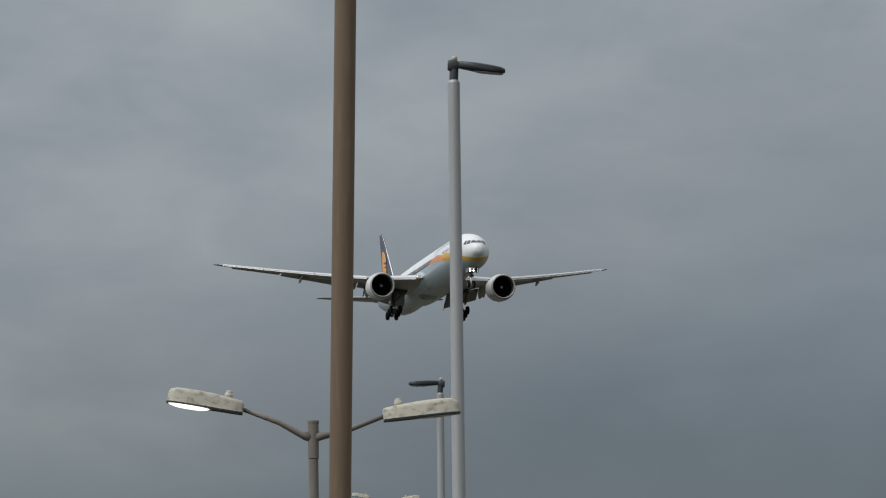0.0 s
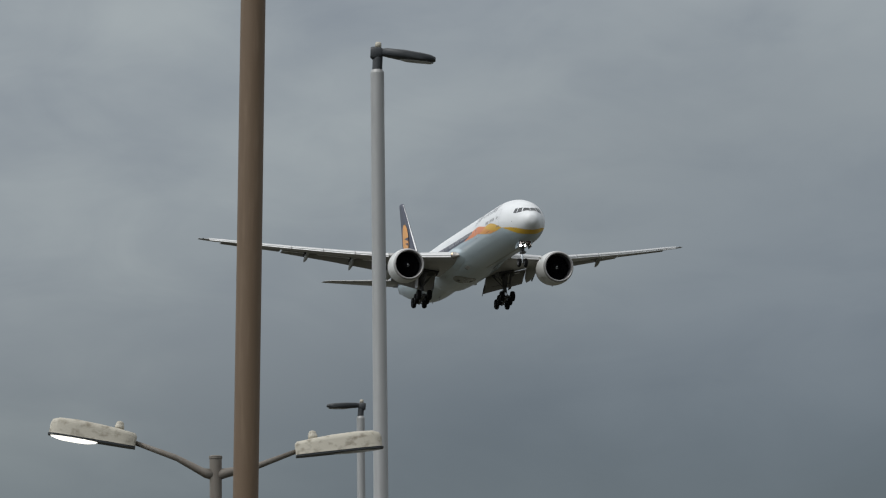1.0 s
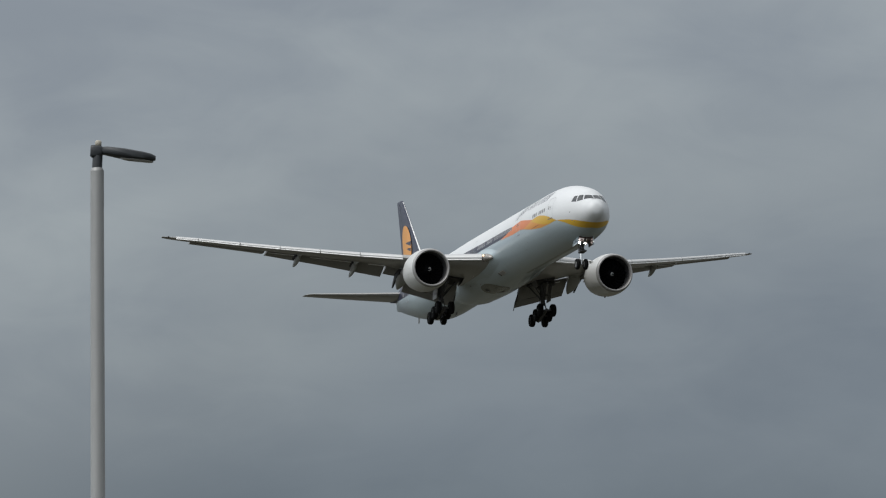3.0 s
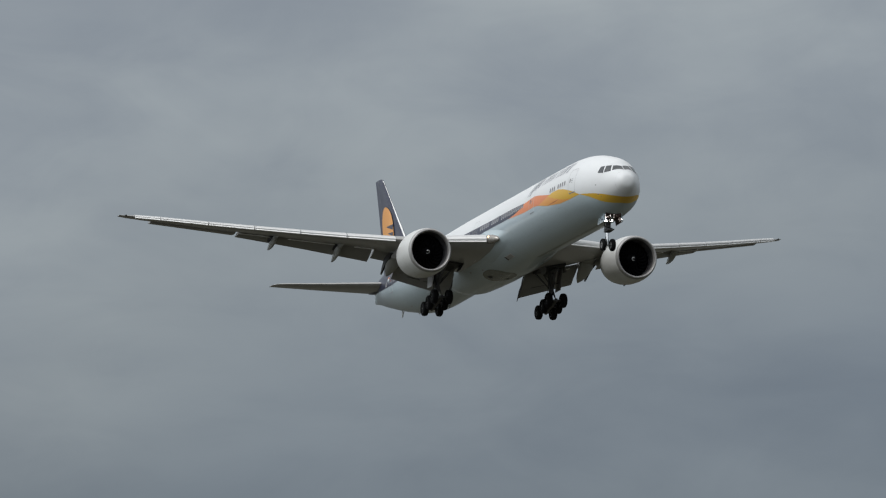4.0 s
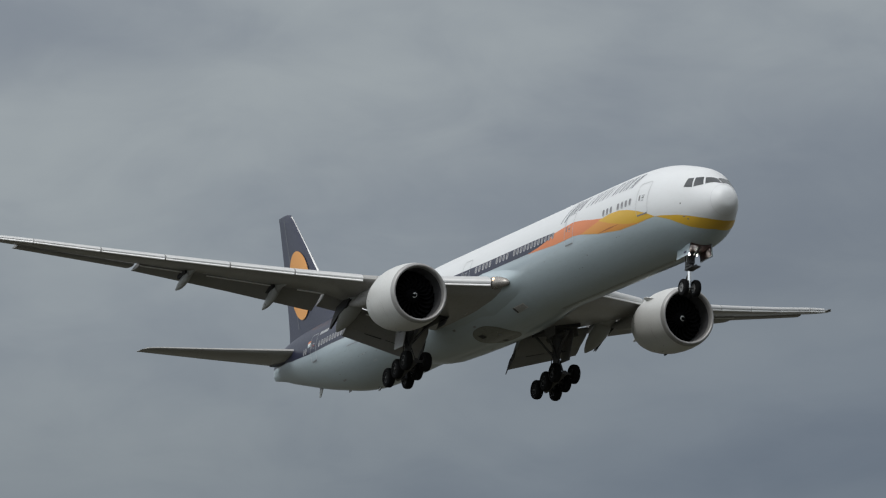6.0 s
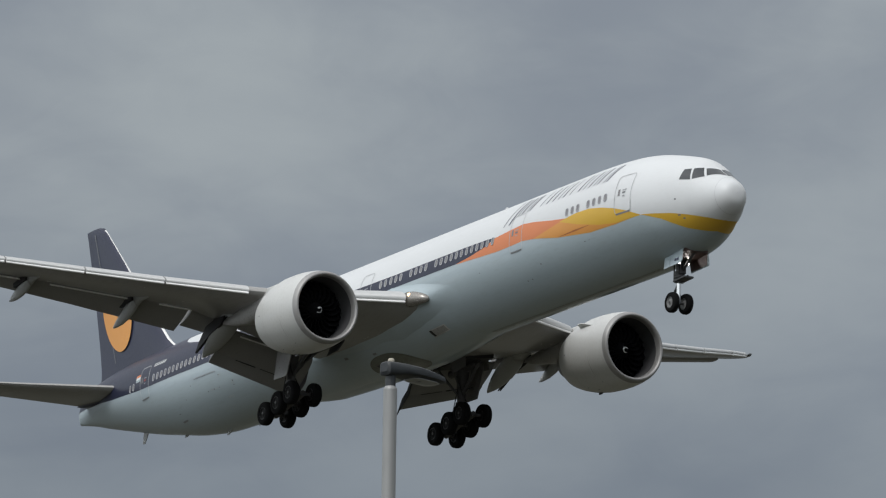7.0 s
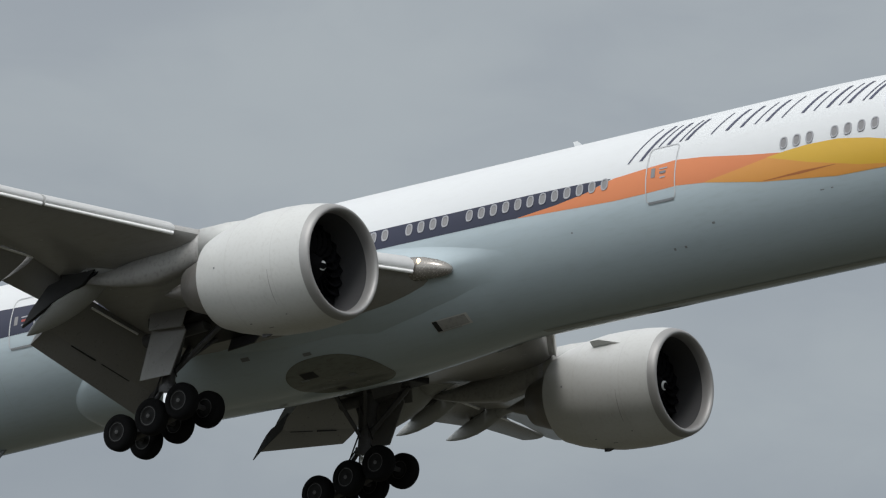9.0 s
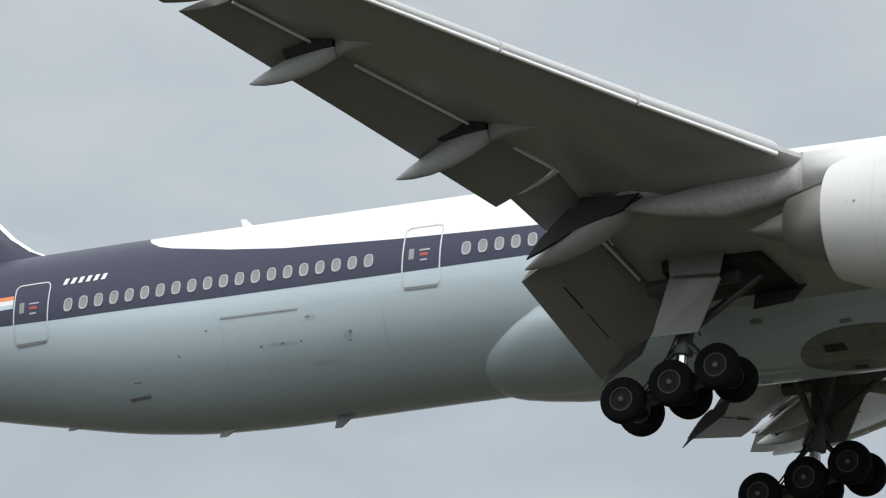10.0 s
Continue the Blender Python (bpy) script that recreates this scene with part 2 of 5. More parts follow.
# ---- helpers of this scene ----
def mesh_of(name, verts, faces, mats, smooth=True, idx=None):
    me = bpy.data.meshes.new(name)
    me.from_pydata([tuple(v) for v in verts], [], faces)
    for m in (mats if isinstance(mats, (list, tuple)) else [mats]):
        me.materials.append(m)
    if idx:
        me.polygons.foreach_set("material_index", idx)
    if smooth:
        me.polygons.foreach_set("use_smooth", [True] * len(me.polygons))
    me.update()
    return me


def part(name, data, parent, label="", flip=True):
    """Links a mesh as one part under a thing or a part; flip makes the faces look outwards."""
    if flip:
        bm = bmesh.new()
        bm.from_mesh(data)
        bmesh.ops.recalc_face_normals(bm, faces=bm.faces)
        bm.to_mesh(data)
        bm.free()
    ob = new(name, data)
    ob.parent = parent
    if label:
        ob["label"] = label
    return ob


def loft(name, rings, mats, closed=True, caps=(True, True), smooth=True):
    """A skin through rings of equally many points."""
    n = len(rings[0])
    verts = [p for r in rings for p in r]
    faces = []
    for i in range(len(rings) - 1):
        for j in range(n if closed else n - 1):
            a, b = i * n + j, i * n + (j + 1) % n
            faces.append((a, b, b + n, a + n))
    if caps[0] and closed:
        faces.append(tuple(range(n)))
    if caps[1] and closed:
        faces.append(tuple(range(len(verts) - n, len(verts))))
    return mesh_of(name, verts, faces, mats, smooth)


def sharp(me, deg=35):
    """Keeps edges sharper than deg crisp on a smooth mesh."""
    bm = bmesh.new()
    bm.from_mesh(me)
    for e in bm.edges:
        if len(e.link_faces) == 2 and e.calc_face_angle(0) > radians(deg):
            e.smooth = False
    bm.to_mesh(me)
    bm.free()
    return me


def lathe(name, profile, mats, axis="x", seg=48, close=False):
    """Turns (along, radius) pairs about an axis."""
    rings = []
    for a, r in profile:
        ring = []
        for k in range(seg):
            t = 2 * math.pi * k / seg
            c, s = r * math.cos(t), r * math.sin(t)
            ring.append({"x": (a, c, s), "y": (c, a, s), "z": (c, s, a)}[axis])
        rings.append(ring)
    if close:
        rings.append(rings[0])
    return loft(name, rings, mats, caps=(not close, not close))


def rod(name, p, q, r0, r1, mat, seg=14):
    """A tapered round bar from p to q."""
    p, q = Vector(p), Vector(q)
    d = (q - p).normalized()
    u = d.orthogonal().normalized()
    v = d.cross(u)
    rings = [[c + (u * math.cos(2 * math.pi * k / seg) + v * math.sin(2 * math.pi * k / seg)) * r for k in range(seg)]
             for c, r in ((p, r0), (q, r1))]
    return sharp(loft(name, rings, mat))


def slab(name, outline, off, mat, bevel=0.0):
    """A plate: an outline of 3D points, and its thickness as a vector."""
    off = Vector(off)
    n = len(outline)
    top = [Vector(p) + off / 2 for p in outline]
    bot = [Vector(p) - off / 2 for p in outline]
    faces = [tuple(range(n)), tuple(range(2 * n - 1, n - 1, -1))]
    faces += [(i, i + n, (i + 1) % n + n, (i + 1) % n) for i in range(n)]
    me = mesh_of(name, top + bot, faces, mat, False)
    if bevel:
        bm = bmesh.new()
        bm.from_mesh(me)
        bmesh.ops.recalc_face_normals(bm, faces=bm.faces)
        bmesh.ops.bevel(bm, geom=list(bm.edges), offset=bevel, segments=2, affect="EDGES", profile=0.6)
        bm.to_mesh(me)
        bm.free()
    return me


def interp(x, table):
    return float(np.interp(x, [p[0] for p in table], [p[1] for p in table]))


# ---- the airliner: x ahead of the nose tip is positive, y to its left, z up ----
# station s metres behind the nose: (s, top, bottom, half width)
HULL = [(0.37, -0.5, -0.52, 0.01), (0.41, -0.22, -0.86, 0.34), (0.48, -0.04, -1.05, 0.52), (0.62, 0.13, -1.22, 0.69), (0.85, 0.3, -1.41, 0.86),
        (1.15, 0.49, -1.59, 1.0), (1.6, 0.79, -1.83, 1.265), (2.1, 1.17, -2.07, 1.53), (2.6, 1.59, -2.28, 1.72), (3.1, 1.86, -2.46, 1.97),
        (3.8, 2.1, -2.68, 2.32), (5.0, 2.435, -2.91, 2.73), (6.5, 2.78, -3.04, 2.94), (8.0, 2.97, -3.08, 3.04), (10.0, 3.07, -3.1, 3.09),
        (12.0, 3.1, -3.1, 3.1), (38.0, 3.1, -3.1, 3.1), (45.0, 3.0, -3.12, 3.1), (49.5, 2.97, -3.19, 3.1), (51.5, 2.96, -3.22, 3.1), (53.5, 2.95, -3.18, 3.08), (56.0, 2.94, -2.95, 2.98),
        (59.0, 2.9, -2.42, 2.76), (62.0, 2.87, -1.82, 2.37), (65.0, 2.8, -1.12, 1.87), (68.0, 2.62, -0.4, 1.22), (70.0, 2.35, 0.12, 0.72),
        (71.2, 1.95, 0.36, 0.36), (71.7, 1.62, 0.46, 0.2)]


def slopes(x, y):
    """Monotone slopes through the stations, so that the hull's lines are fair."""
    h, d = np.diff(x), np.diff(y) / np.diff(x)
    m = np.zeros(len(x))
    for k in range(1, len(x) - 1):
        if d[k - 1] * d[k] > 0:
            w1, w2 = 2 * h[k] + h[k - 1], h[k] + 2 * h[k - 1]
            m[k] = (w1 + w2) / (w1 / d[k - 1] + w2 / d[k])
    m[0], m[-1] = d[0] * 1.4, d[-1]
    return m


HULL_S = np.array([h[0] for h in HULL])
HULL_V = [np.array([h[i] for h in HULL]) for i in (1, 2, 3)]
HULL_M = [slopes(HULL_S, v) for v in HULL_V]


def hull(s):
    s = min(max(s, HULL_S[0]), HULL_S[-1])
    k = min(int(np.searchsorted(HULL_S, s, side="right")) - 1, len(HULL_S) - 2)
    h = HULL_S[k + 1] - HULL_S[k]
    t = (s - HULL_S[k]) / h
    a, p, q, r = (1 + 2 * t) * (1 - t) ** 2, t * (1 - t) ** 2, t * t * (3 - 2 * t), t * t * (t - 1)
    return [float(v[k] * a + h * m[k] * p + v[k + 1] * q + h * m[k + 1] * r) for v, m in zip(HULL_V, HULL_M)]


def skin(s, th, side=-1, off=0.0):
    """Point of the hull at station s; th runs from the keel (0) over the side (90) to the crown (180)."""
    top, bot, w = hull(s)
    zc, h = (top + bot) / 2, (top - bot) / 2
    t = radians(th)
    return Vector((-s, side * (w + off) * math.sin(t), zc - (h + off) * math.cos(t)))


def angle_at(s, z):
    top, bot, w = hull(s)
    zc, h = (top + bot) / 2, (top - bot) / 2
    return math.degrees(math.acos(max(-1, min(1, -(z - zc) / h))))


def skin_normal(s, th, side=-1):
    a = skin(s + 0.05, th, side) - skin(s - 0.05, th, side)
    b = skin(s, th + 1, side) - skin(s, th - 1, side)
    n = a.cross(b).normalized()
    return n if n.y * side > 0 or abs(n.y) < 0.05 and n.z * (th - 90) > 0 else -n


def strip(name, stations, low, high, off, mats, rows, sides=(-1, 1)):
    """A band of the hull's skin between two heights (as angles of the station), on one or both sides."""
    verts, faces = [], []
    for side in sides:
        base = len(verts)
        for s in stations:
            a, b = low(s), high(s)
            for j in range(rows + 1):
                verts.append(skin(s, a + (b - a) * j / rows, side, off))
        for i in range(len(stations) - 1):
            for j in range(rows):
                q = base + i * (rows + 1) + j
                f = (q, q + 1, q + rows + 2, q + rows + 1)
                faces.append(f if side > 0 else f[::-1])
    return mesh_of(name, verts, faces, mats)


def frange(a, b, step):
    n = max(1, round((b - a) / step))
    return [a + (b - a) * i / n for i in range(n + 1)]


# edges of the livery: (station, height)
LOW = [(0.0, -2.9), (1.96, -2.6), (2.03, -2.19), (2.49, -2.14), (3.08, -1.96), (3.46, -1.74), (4.12, -1.36), (5.2, -0.97), (6.15, -0.98), (7.38, -1.03), (9.71, -0.99), (12.64, -0.65),
       (15.0, -0.23), (16.1, -0.12), (17.3, -0.15), (18.7, -0.16), (20.25, -0.1), (23.2, 0.03), (29.0, 0.05), (42.4, 0.02),
       (46.5, -0.02), (52.3, -0.06), (57.5, -0.02), (59.5, 0.04), (64.0, 0.4), (68.0, 0.9), (71.7, 1.2)]
NOSE_TOP = [(0.0, -2.9), (1.2, -1.9), (1.3, -1.81), (1.81, -1.62), (2.71, -1.35), (3.5, -1.17), (4.48, -1.04), (5.2, -0.95)]
YEL_TOP = [(5.3, -0.95), (6.31, -0.54), (7.25, -0.24), (8.33, 0.03), (9.57, 0.24), (10.78, 0.27), (11.6, 0.22), (12.4, 0.14)]
DIVIDE = [(5.3, -0.97), (7.35, -0.97), (8.79, -0.78), (10.8, -0.33), (12.4, 0.13), (13.68, -0.05), (15.0, -0.22)]
ORA_TOP = [(11.2, 0.02), (11.85, 0.2), (13.14, 0.38), (15.04, 0.7), (16.2, 0.83), (17.41, 0.76), (18.8, 0.66), (19.9, 0.36), (21.2, 0.17), (22.8, 0.03)]
NAVY_TOP = [(18.9, 0.68), (20.0, 0.74), (22.16, 0.78), (29.4, 0.79), (42.1, 0.96), (46.5, 1.12), (50.2, 1.34), (52.1, 1.58), (54.1, 1.96), (54.6, 2.12), (55.0, 2.36), (55.4, 2.75), (55.8, 3.1)]
NAVY_LOW = [(18.9, 0.66), (19.9, 0.36), (21.2, 0.17), (22.8, 0.03)]


def edge(table):
    return lambda s: angle_at(s, interp(s, table))


def build_hull(plane):
    st = sorted(frange(0.37, 0.9, 0.02) + frange(0.95, 10.95, 0.1) + frange(11, 50, 1.0) + frange(50.5, 71.7, 0.5))
    part("upper_fuselage", strip("upper_fuselage", st, edge(LOW), lambda s: 180, 0, WHITE, 30), plane, "gloss white upper fuselage skin", False)
    part("lower_fuselage", strip("lower_fuselage", st, lambda s: 0, edge(LOW), 0, BELLY, 24), plane, "pale blue-grey lower fuselage skin", False)
    part("tail_cone_end", loft("tail_cone_end", [[skin(71.7, a * 15, -1) for a in range(13)] + [skin(71.7, 180 - a * 15, 1) for a in range(1, 12)],
                                                 [skin(71.7, a * 15, -1) * 0.1 + Vector((-71.8, 0, 1.05)) * 0.9 for a in range(13)]
                                                 + [skin(71.7, 180 - a * 15, 1) * 0.1 + Vector((-71.8, 0, 1.05)) * 0.9 for a in range(1, 12)]], CORE), plane, "blunt metal end of the tail cone")
    for d in ((-1,), (1,)):
        part("nose_wave", strip("nose_wave", frange(1.2, 5.25, 0.06), edge(LOW), edge(NOSE_TOP), 0.004, YELLOW, 10, d), plane, "yellow wave round the nose", False)
        part("yellow_wave", strip("yellow_wave", frange(5.3, 12.4, 0.1), edge(DIVIDE), edge(YEL_TOP), 0.006, YELLOW, 8, d), plane, "yellow painted wave", False)
        part("amber_wave", strip("amber_wave", frange(5.8, 15.0, 0.1), lambda s: min(edge(LOW)(s), edge(DIVIDE)(s)), edge(DIVIDE), 0.005, AMBER, 8, d), plane, "amber painted wave", False)
        part("orange_wave", strip("orange_wave", frange(11.2, 22.8, 0.1), lambda s: edge(DIVIDE)(s) if s < 15 else edge(LOW)(s),
                                  lambda s: max(edge(ORA_TOP)(s), edge(DIVIDE)(s) if s < 15 else edge(LOW)(s)), 0.004, ORANGE, 8, d), plane, "orange painted wave", False)
        part("wave_fold", strip("wave_fold", frange(9.7, 12.6, 0.1), edge([(9.7, -0.615), (11.0, -0.66), (12.6, -0.64)]), edge([(9.7, -0.6), (11.0, -0.57), (12.6, -0.625)]), 0.010, FOLD, 2, d), plane, "darker orange fold in the wave", False)
        part("navy_band", strip("navy_band", frange(18.9, 55.8, 0.1), lambda s: edge(NAVY_LOW)(s) if s < 22.8 else edge(LOW)(s), edge(NAVY_TOP), 0.006, NAVY, 30, d), plane, "navy window band", False)
    part("navy_tail_paint", strip("navy_tail_paint", frange(55.7, 71.65, 0.25), edge(LOW), lambda s: 180, 0.004, NAVY, 30), plane, "navy paint of the rear fuselage", False)
    # seams of the hull
    for s in (1.04,):
        verts, faces = [], []
        for k in range(73):
            for d in (-0.008, 0.008):
                verts.append(skin(s + d, k * 5 if k <= 36 else 360 - k * 5, -1 if k <= 36 else 1, 0.006))
        faces = [(2 * k, 2 * k + 1, 2 * k + 3, 2 * k + 2) for k in range(72)]
        part("seam", mesh_of("seam", verts, faces, PALE_LINE), plane, "", False)
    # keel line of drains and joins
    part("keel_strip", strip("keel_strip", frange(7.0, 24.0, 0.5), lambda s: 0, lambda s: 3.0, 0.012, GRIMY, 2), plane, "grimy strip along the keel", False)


def on_skin(name, s, z, w, h, mat, plane, side=-1, off=0.014, skew=0.0, label="", rows=2, cols=2):
    """A small flat marking that follows the skin."""
    verts, faces = [], []
    for i in range(cols + 1):
        for j in range(rows + 1):
            zz = z - h / 2 + h * j / rows
            ss = s + w / 2 - w * i / cols - skew * (j / rows - 0.5) * h
            verts.append(skin(ss, angle_at(ss, zz), side, off))
    for i in range(cols):
        for j in range(rows):
            q = i * (rows + 1) + j
            f = (q, q + 1, q + rows + 2, q + rows + 1)
            faces.append(f if side < 0 else f[::-1])
    return part(name, mesh_of(name, verts, faces, mat), plane, label, False)


def ring_on_skin(s0, s1, z0, z1, width, side, off, round_by=0.16):
    """Rounded rectangular outline on the skin, as a flat ribbon."""
    pts = []
    for cx, cz, a0 in ((s0 + round_by, z1 - round_by, 90), (s0 + round_by, z0 + round_by, 180), (s1 - round_by, z0 + round_by, 270), (s1 - round_by, z1 - round_by, 0)):
        for k in range(5):
            a = radians(a0 + k * 22.5)
            pts.append((cx + round_by * math.cos(a), cz + round_by * math.sin(a), math.cos(a), math.sin(a)))
    dense = []
    for i, p in enumerate(pts):
        q = pts[(i + 1) % len(pts)]
        steps = 8 if math.dist(p[:2], q[:2]) > 0.3 else 1
        dense += [[a + (b - a) * k / steps for a, b in zip(p, q)] for k in range(steps)]
    verts, faces = [], []
    for s, z, ds, dz in dense:
        for g in (0, width):
            verts.append(skin(s + ds * g, angle_at(s, z + dz * g), side, off))
    n = len(dense)
    for i in range(n):
        a, b = 2 * i, 2 * ((i + 1) % n)
        f = (a, a + 1, b + 1, b)
        faces.append(f if side > 0 else f[::-1])
    return verts, faces


def cabin_doors(plane):
    for s0, s1, z0, z1 in ((5.98, 7.25, -0.56, 1.45), (16.2, 17.36, -0.5, 1.46), (31.95, 33.1, -0.5, 1.46), (45.02, 46.17, -0.5, 1.42), (57.97, 59.12, -0.58, 1.27)):
        for side in (-1, 1):
            v, f = ring_on_skin(s0, s1, z0, z1, 0.045, side, 0.016)
            door = part("cabin_door", mesh_of("cabin_door", v, f, PALE_LINE), plane, "closed cabin door with a silver outline", False)
            on_skin("sill", (s0 + s1) / 2, z0 - 0.03, s1 - s0 - 0.1, 0.09, LINE, door, side, 0.02, label="dark door sill")
            on_skin("door_window", (s0 + s1) / 2 + 0.32, 0.52, 0.17, 0.34, PANE, door, side, 0.018)
            on_skin("handle_recess", (s0 + s1) / 2 - 0.1, 0.62, 0.34, 0.05, TRIM, door, side, 0.018, cols=4)
            on_skin("handle", (s0 + s1) / 2 - 0.08, 0.48, 0.26, 0.09, SIGNRED if s0 > 40 else LINE, door, side, 0.018, cols=4)
            on_skin("notice", (s0 + s1) / 2 - 0.08, 0.3, 0.22, 0.05, TRIM, door, side, 0.018)


def cabin_window_mesh():
    """Oval surround with a slightly sunken pane, in the y = 0 plane looking towards -y."""
    verts, faces, idx = [], [], []
    n = 16
    for rx, rz, d in ((0.155, 0.225, 0.0), (0.15, 0.22, -0.012), (0.115, 0.175, -0.012), (0.105, 0.165, 0.002)):
        for k in range(n):
            t = 2 * math.pi * k / n
            c, s = math.cos(t), math.sin(t)
            verts.append((rx * math.copysign(abs(c) ** 0.75, c), d, rz * math.copysign(abs(s) ** 0.75, s)))
    for i in range(3):
        for k in range(n):
            faces.append((i * n + k, i * n + (k + 1) % n, (i + 1) * n + (k + 1) % n, (i + 1) * n + k))
            idx.append(0)
    faces.append(tuple(3 * n + k for k in range(n)))
    idx.append(1)
    return mesh_of("cabin_window", verts, faces, [TRIM, PANE], False, idx)


def cabin_windows(plane):
    me = cabin_window_mesh()
    stations = [8.13 + 0.527 * k for k in range(4)] + [10.7 + 0.52 * k for k in range(3)]
    stations += [19.14 + 0.527 * k for k in range(12)] + [26.0 + 0.53 * k for k in range(4)] + [28.66, 29.19, 29.72, 30.3, 30.83]
    stations += [34.2 + 0.5245 * k for k in range(20)]
    stations += [47.29 + 0.5237 * k for k in range(20)]
    stations += [60.2, 60.72]
    for side in (-1, 1):
        for s in stations:
            th = angle_at(s, 0.52 if s < 40 else 0.49 - max(0, s - 48) * 0.01)
            n = skin_normal(s, th, side)
            along = (skin(s + 0.1, th, side) - skin(s - 0.1, th, side)).normalized()
            up = along.cross(n)
            if up.z < 0:
                up, along = -up, -along
            ob = new("cabin_window", me)
            ob.parent = plane
            p = skin(s, th, side, 0.012)
            ob.matrix_basis = Matrix((along, -n, up)).transposed().to_4x4()
            ob.location = p


def cockpit(plane):
    """Six flight-deck panes, three a side, as glass laid on the nose."""
    for side in (-1, 1):
        for quad in (((3.04, 0.52), (3.0, 1.09), (2.67, 1.08), (2.45, 0.43)),
                     ((2.37, 0.44), (2.57, 1.08), (2.24, 1.09), (1.84, 0.52))):
            verts, faces = [], []
            m = 5
            for i in range(m + 1):
                for j in range(m + 1):
                    u, v = i / m, j / m
                    lo = Vector(quad[0]) * (1 - u) + Vector(quad[3]) * u
                    hi = Vector(quad[1]) * (1 - u) + Vector(quad[2]) * u
                    p = lo * (1 - v) + hi * v
                    verts.append(skin(p.x, angle_at(p.x, p.y), side, 0.012))
            for i in range(m):
                for j in range(m):
                    q = i * (m + 1) + j
                    f = (q, q + 1, q + m + 2, q + m + 1)
                    faces.append(f if side < 0 else f[::-1])
            part("cockpit_window", mesh_of("cockpit_window", verts, faces, GLASS), plane, "dark flight-deck side window", False)
        # windscreen: spanned by lateral place, from the side post to the centre post
        verts, faces = [], []
        m = 8
        for i in range(m + 1):
            for j in range(m + 1):
                u, v = i / m, j / m
                s_lo, s_hi = 1.78 - 0.56 * u, 2.14 - 0.28 * u
                s = s_lo + (s_hi - s_lo) * v
                top, bot, w = hull(s)
                yy = min((0.92 - 0.24 * v) * (1 - u) + 0.03 * u, w * 0.98)
                th = 180 - math.degrees(math.asin(yy / w))
                verts.append(skin(s, th, side, 0.014))
        for i in range(m):
            for j in range(m):
                q = i * (m + 1) + j
                f = (q, q + 1, q + m + 2, q + m + 1)
                faces.append(f if side < 0 else f[::-1])
        part("windscreen", mesh_of("windscreen", verts, faces, GLASS), plane, "dark windscreen pane", False)
        on_skin("static_port", 3.14, -0.51, 0.09, 0.09, LINE, plane, side)
        on_skin("angle_vane", 3.11, -1.32, 0.14, 0.07, LINE, plane, side)
        on_skin("probe", 2.93, -1.5, 0.12, 0.06, LINE, plane, side)


def lettering(plane):
    """The titles as plain slanted bars, one for each letter, and the marks near the tail."""
    for side in (-1, 1):
        for a, b, low in ((17.95, 17.1, 1.1), (16.95, 16.25, 1.53), (16.1, 15.5, 1.55), (14.8, 13.85, 1.56), (13.6, 13.3, 1.56), (13.0, 12.2, 1.55),
                          (11.9, 10.75, 1.55), (10.6, 9.75, 1.54), (9.6, 8.9, 1.53), (8.65, 8.05, 1.5)):
            hi = 2.38 if low > 1.3 else 2.42
            for c, thick in (((a - 0.12, 0.07), (b + 0.2, 0.14)) if a - b > 0.55 else (((a + b) / 2, 0.13),)):
                on_skin("title_bar", c, (low + hi) / 2, thick, hi - low, MARK, plane, side, 0.014, skew=0.62, rows=8, cols=1)
        for k in range(6):
            on_skin("registration_bar", 57.42 - k * 0.26, 1.2, 0.14, 0.21, REGMARK, plane, side, 0.018, skew=0.3)
        on_skin("flag_bar", 59.5, 0.9, 0.62, 0.14, ORANGE, plane, side, 0.018)
        on_skin("flag_bar", 59.5, 0.76, 0.62, 0.14, REGMARK, plane, side, 0.018)
        on_skin("flag_bar", 59.5, 0.62, 0.62, 0.14, BELLY, plane, side, 0.018)


def airfoil(n=14, cut=0.8):
    """Outline points (along, height) of a section of unit chord and unit thickness, cut square at the rear; from the rear top round the nose."""
    xs = [cut * (1 - math.cos(math.pi * k / n)) / 2 for k in range(n + 1)]
    t = lambda x: 5 * (0.2969 * math.sqrt(x) - 0.126 * x - 0.3516 * x * x + 0.2843 * x ** 3 - 0.1036 * x ** 4)
    return [(x, t(x) * 1.08) for x in reversed(xs)] + [(x, -t(x) * 0.92) for x in xs[1:]]


# span place, leading edge station and height, rear edge of the fixed wing and height, thickness
WING_PLAN = [(1.5, 25.2, -1.3, 37.7, -2.05, 1.75), (3.3, 26.45, -1.2, 37.8, -1.9, 1.6), (6.5, 28.72, -0.93, 37.95, -1.3, 1.25), (9.6, 30.92, -0.66, 38.0, -0.5, 1.0),
             (11.2, 32.04, -0.44, 38.1, -0.08, 0.9), (15.5, 35.02, 0.3, 39.87, 0.63, 0.74), (20.0, 38.13, 1.15, 41.72, 1.37, 0.58),
             (24.5, 41.25, 2.03, 43.72, 2.13, 0.43), (28.0, 43.67, 2.77, 45.6, 2.82, 0.33), (30.4, 45.34, 3.27, 46.9, 3.27, 0.25), (31.7, 46.45, 3.53, 47.45, 3.51, 0.15), (32.4, 47.0, 3.67, 47.65, 3.65, 0.05)]


def wing_at(y):
    return [float(np.interp(y, [w[0] for w in WING_PLAN], [w[i] for w in WING_PLAN])) for i in range(1, 6)]


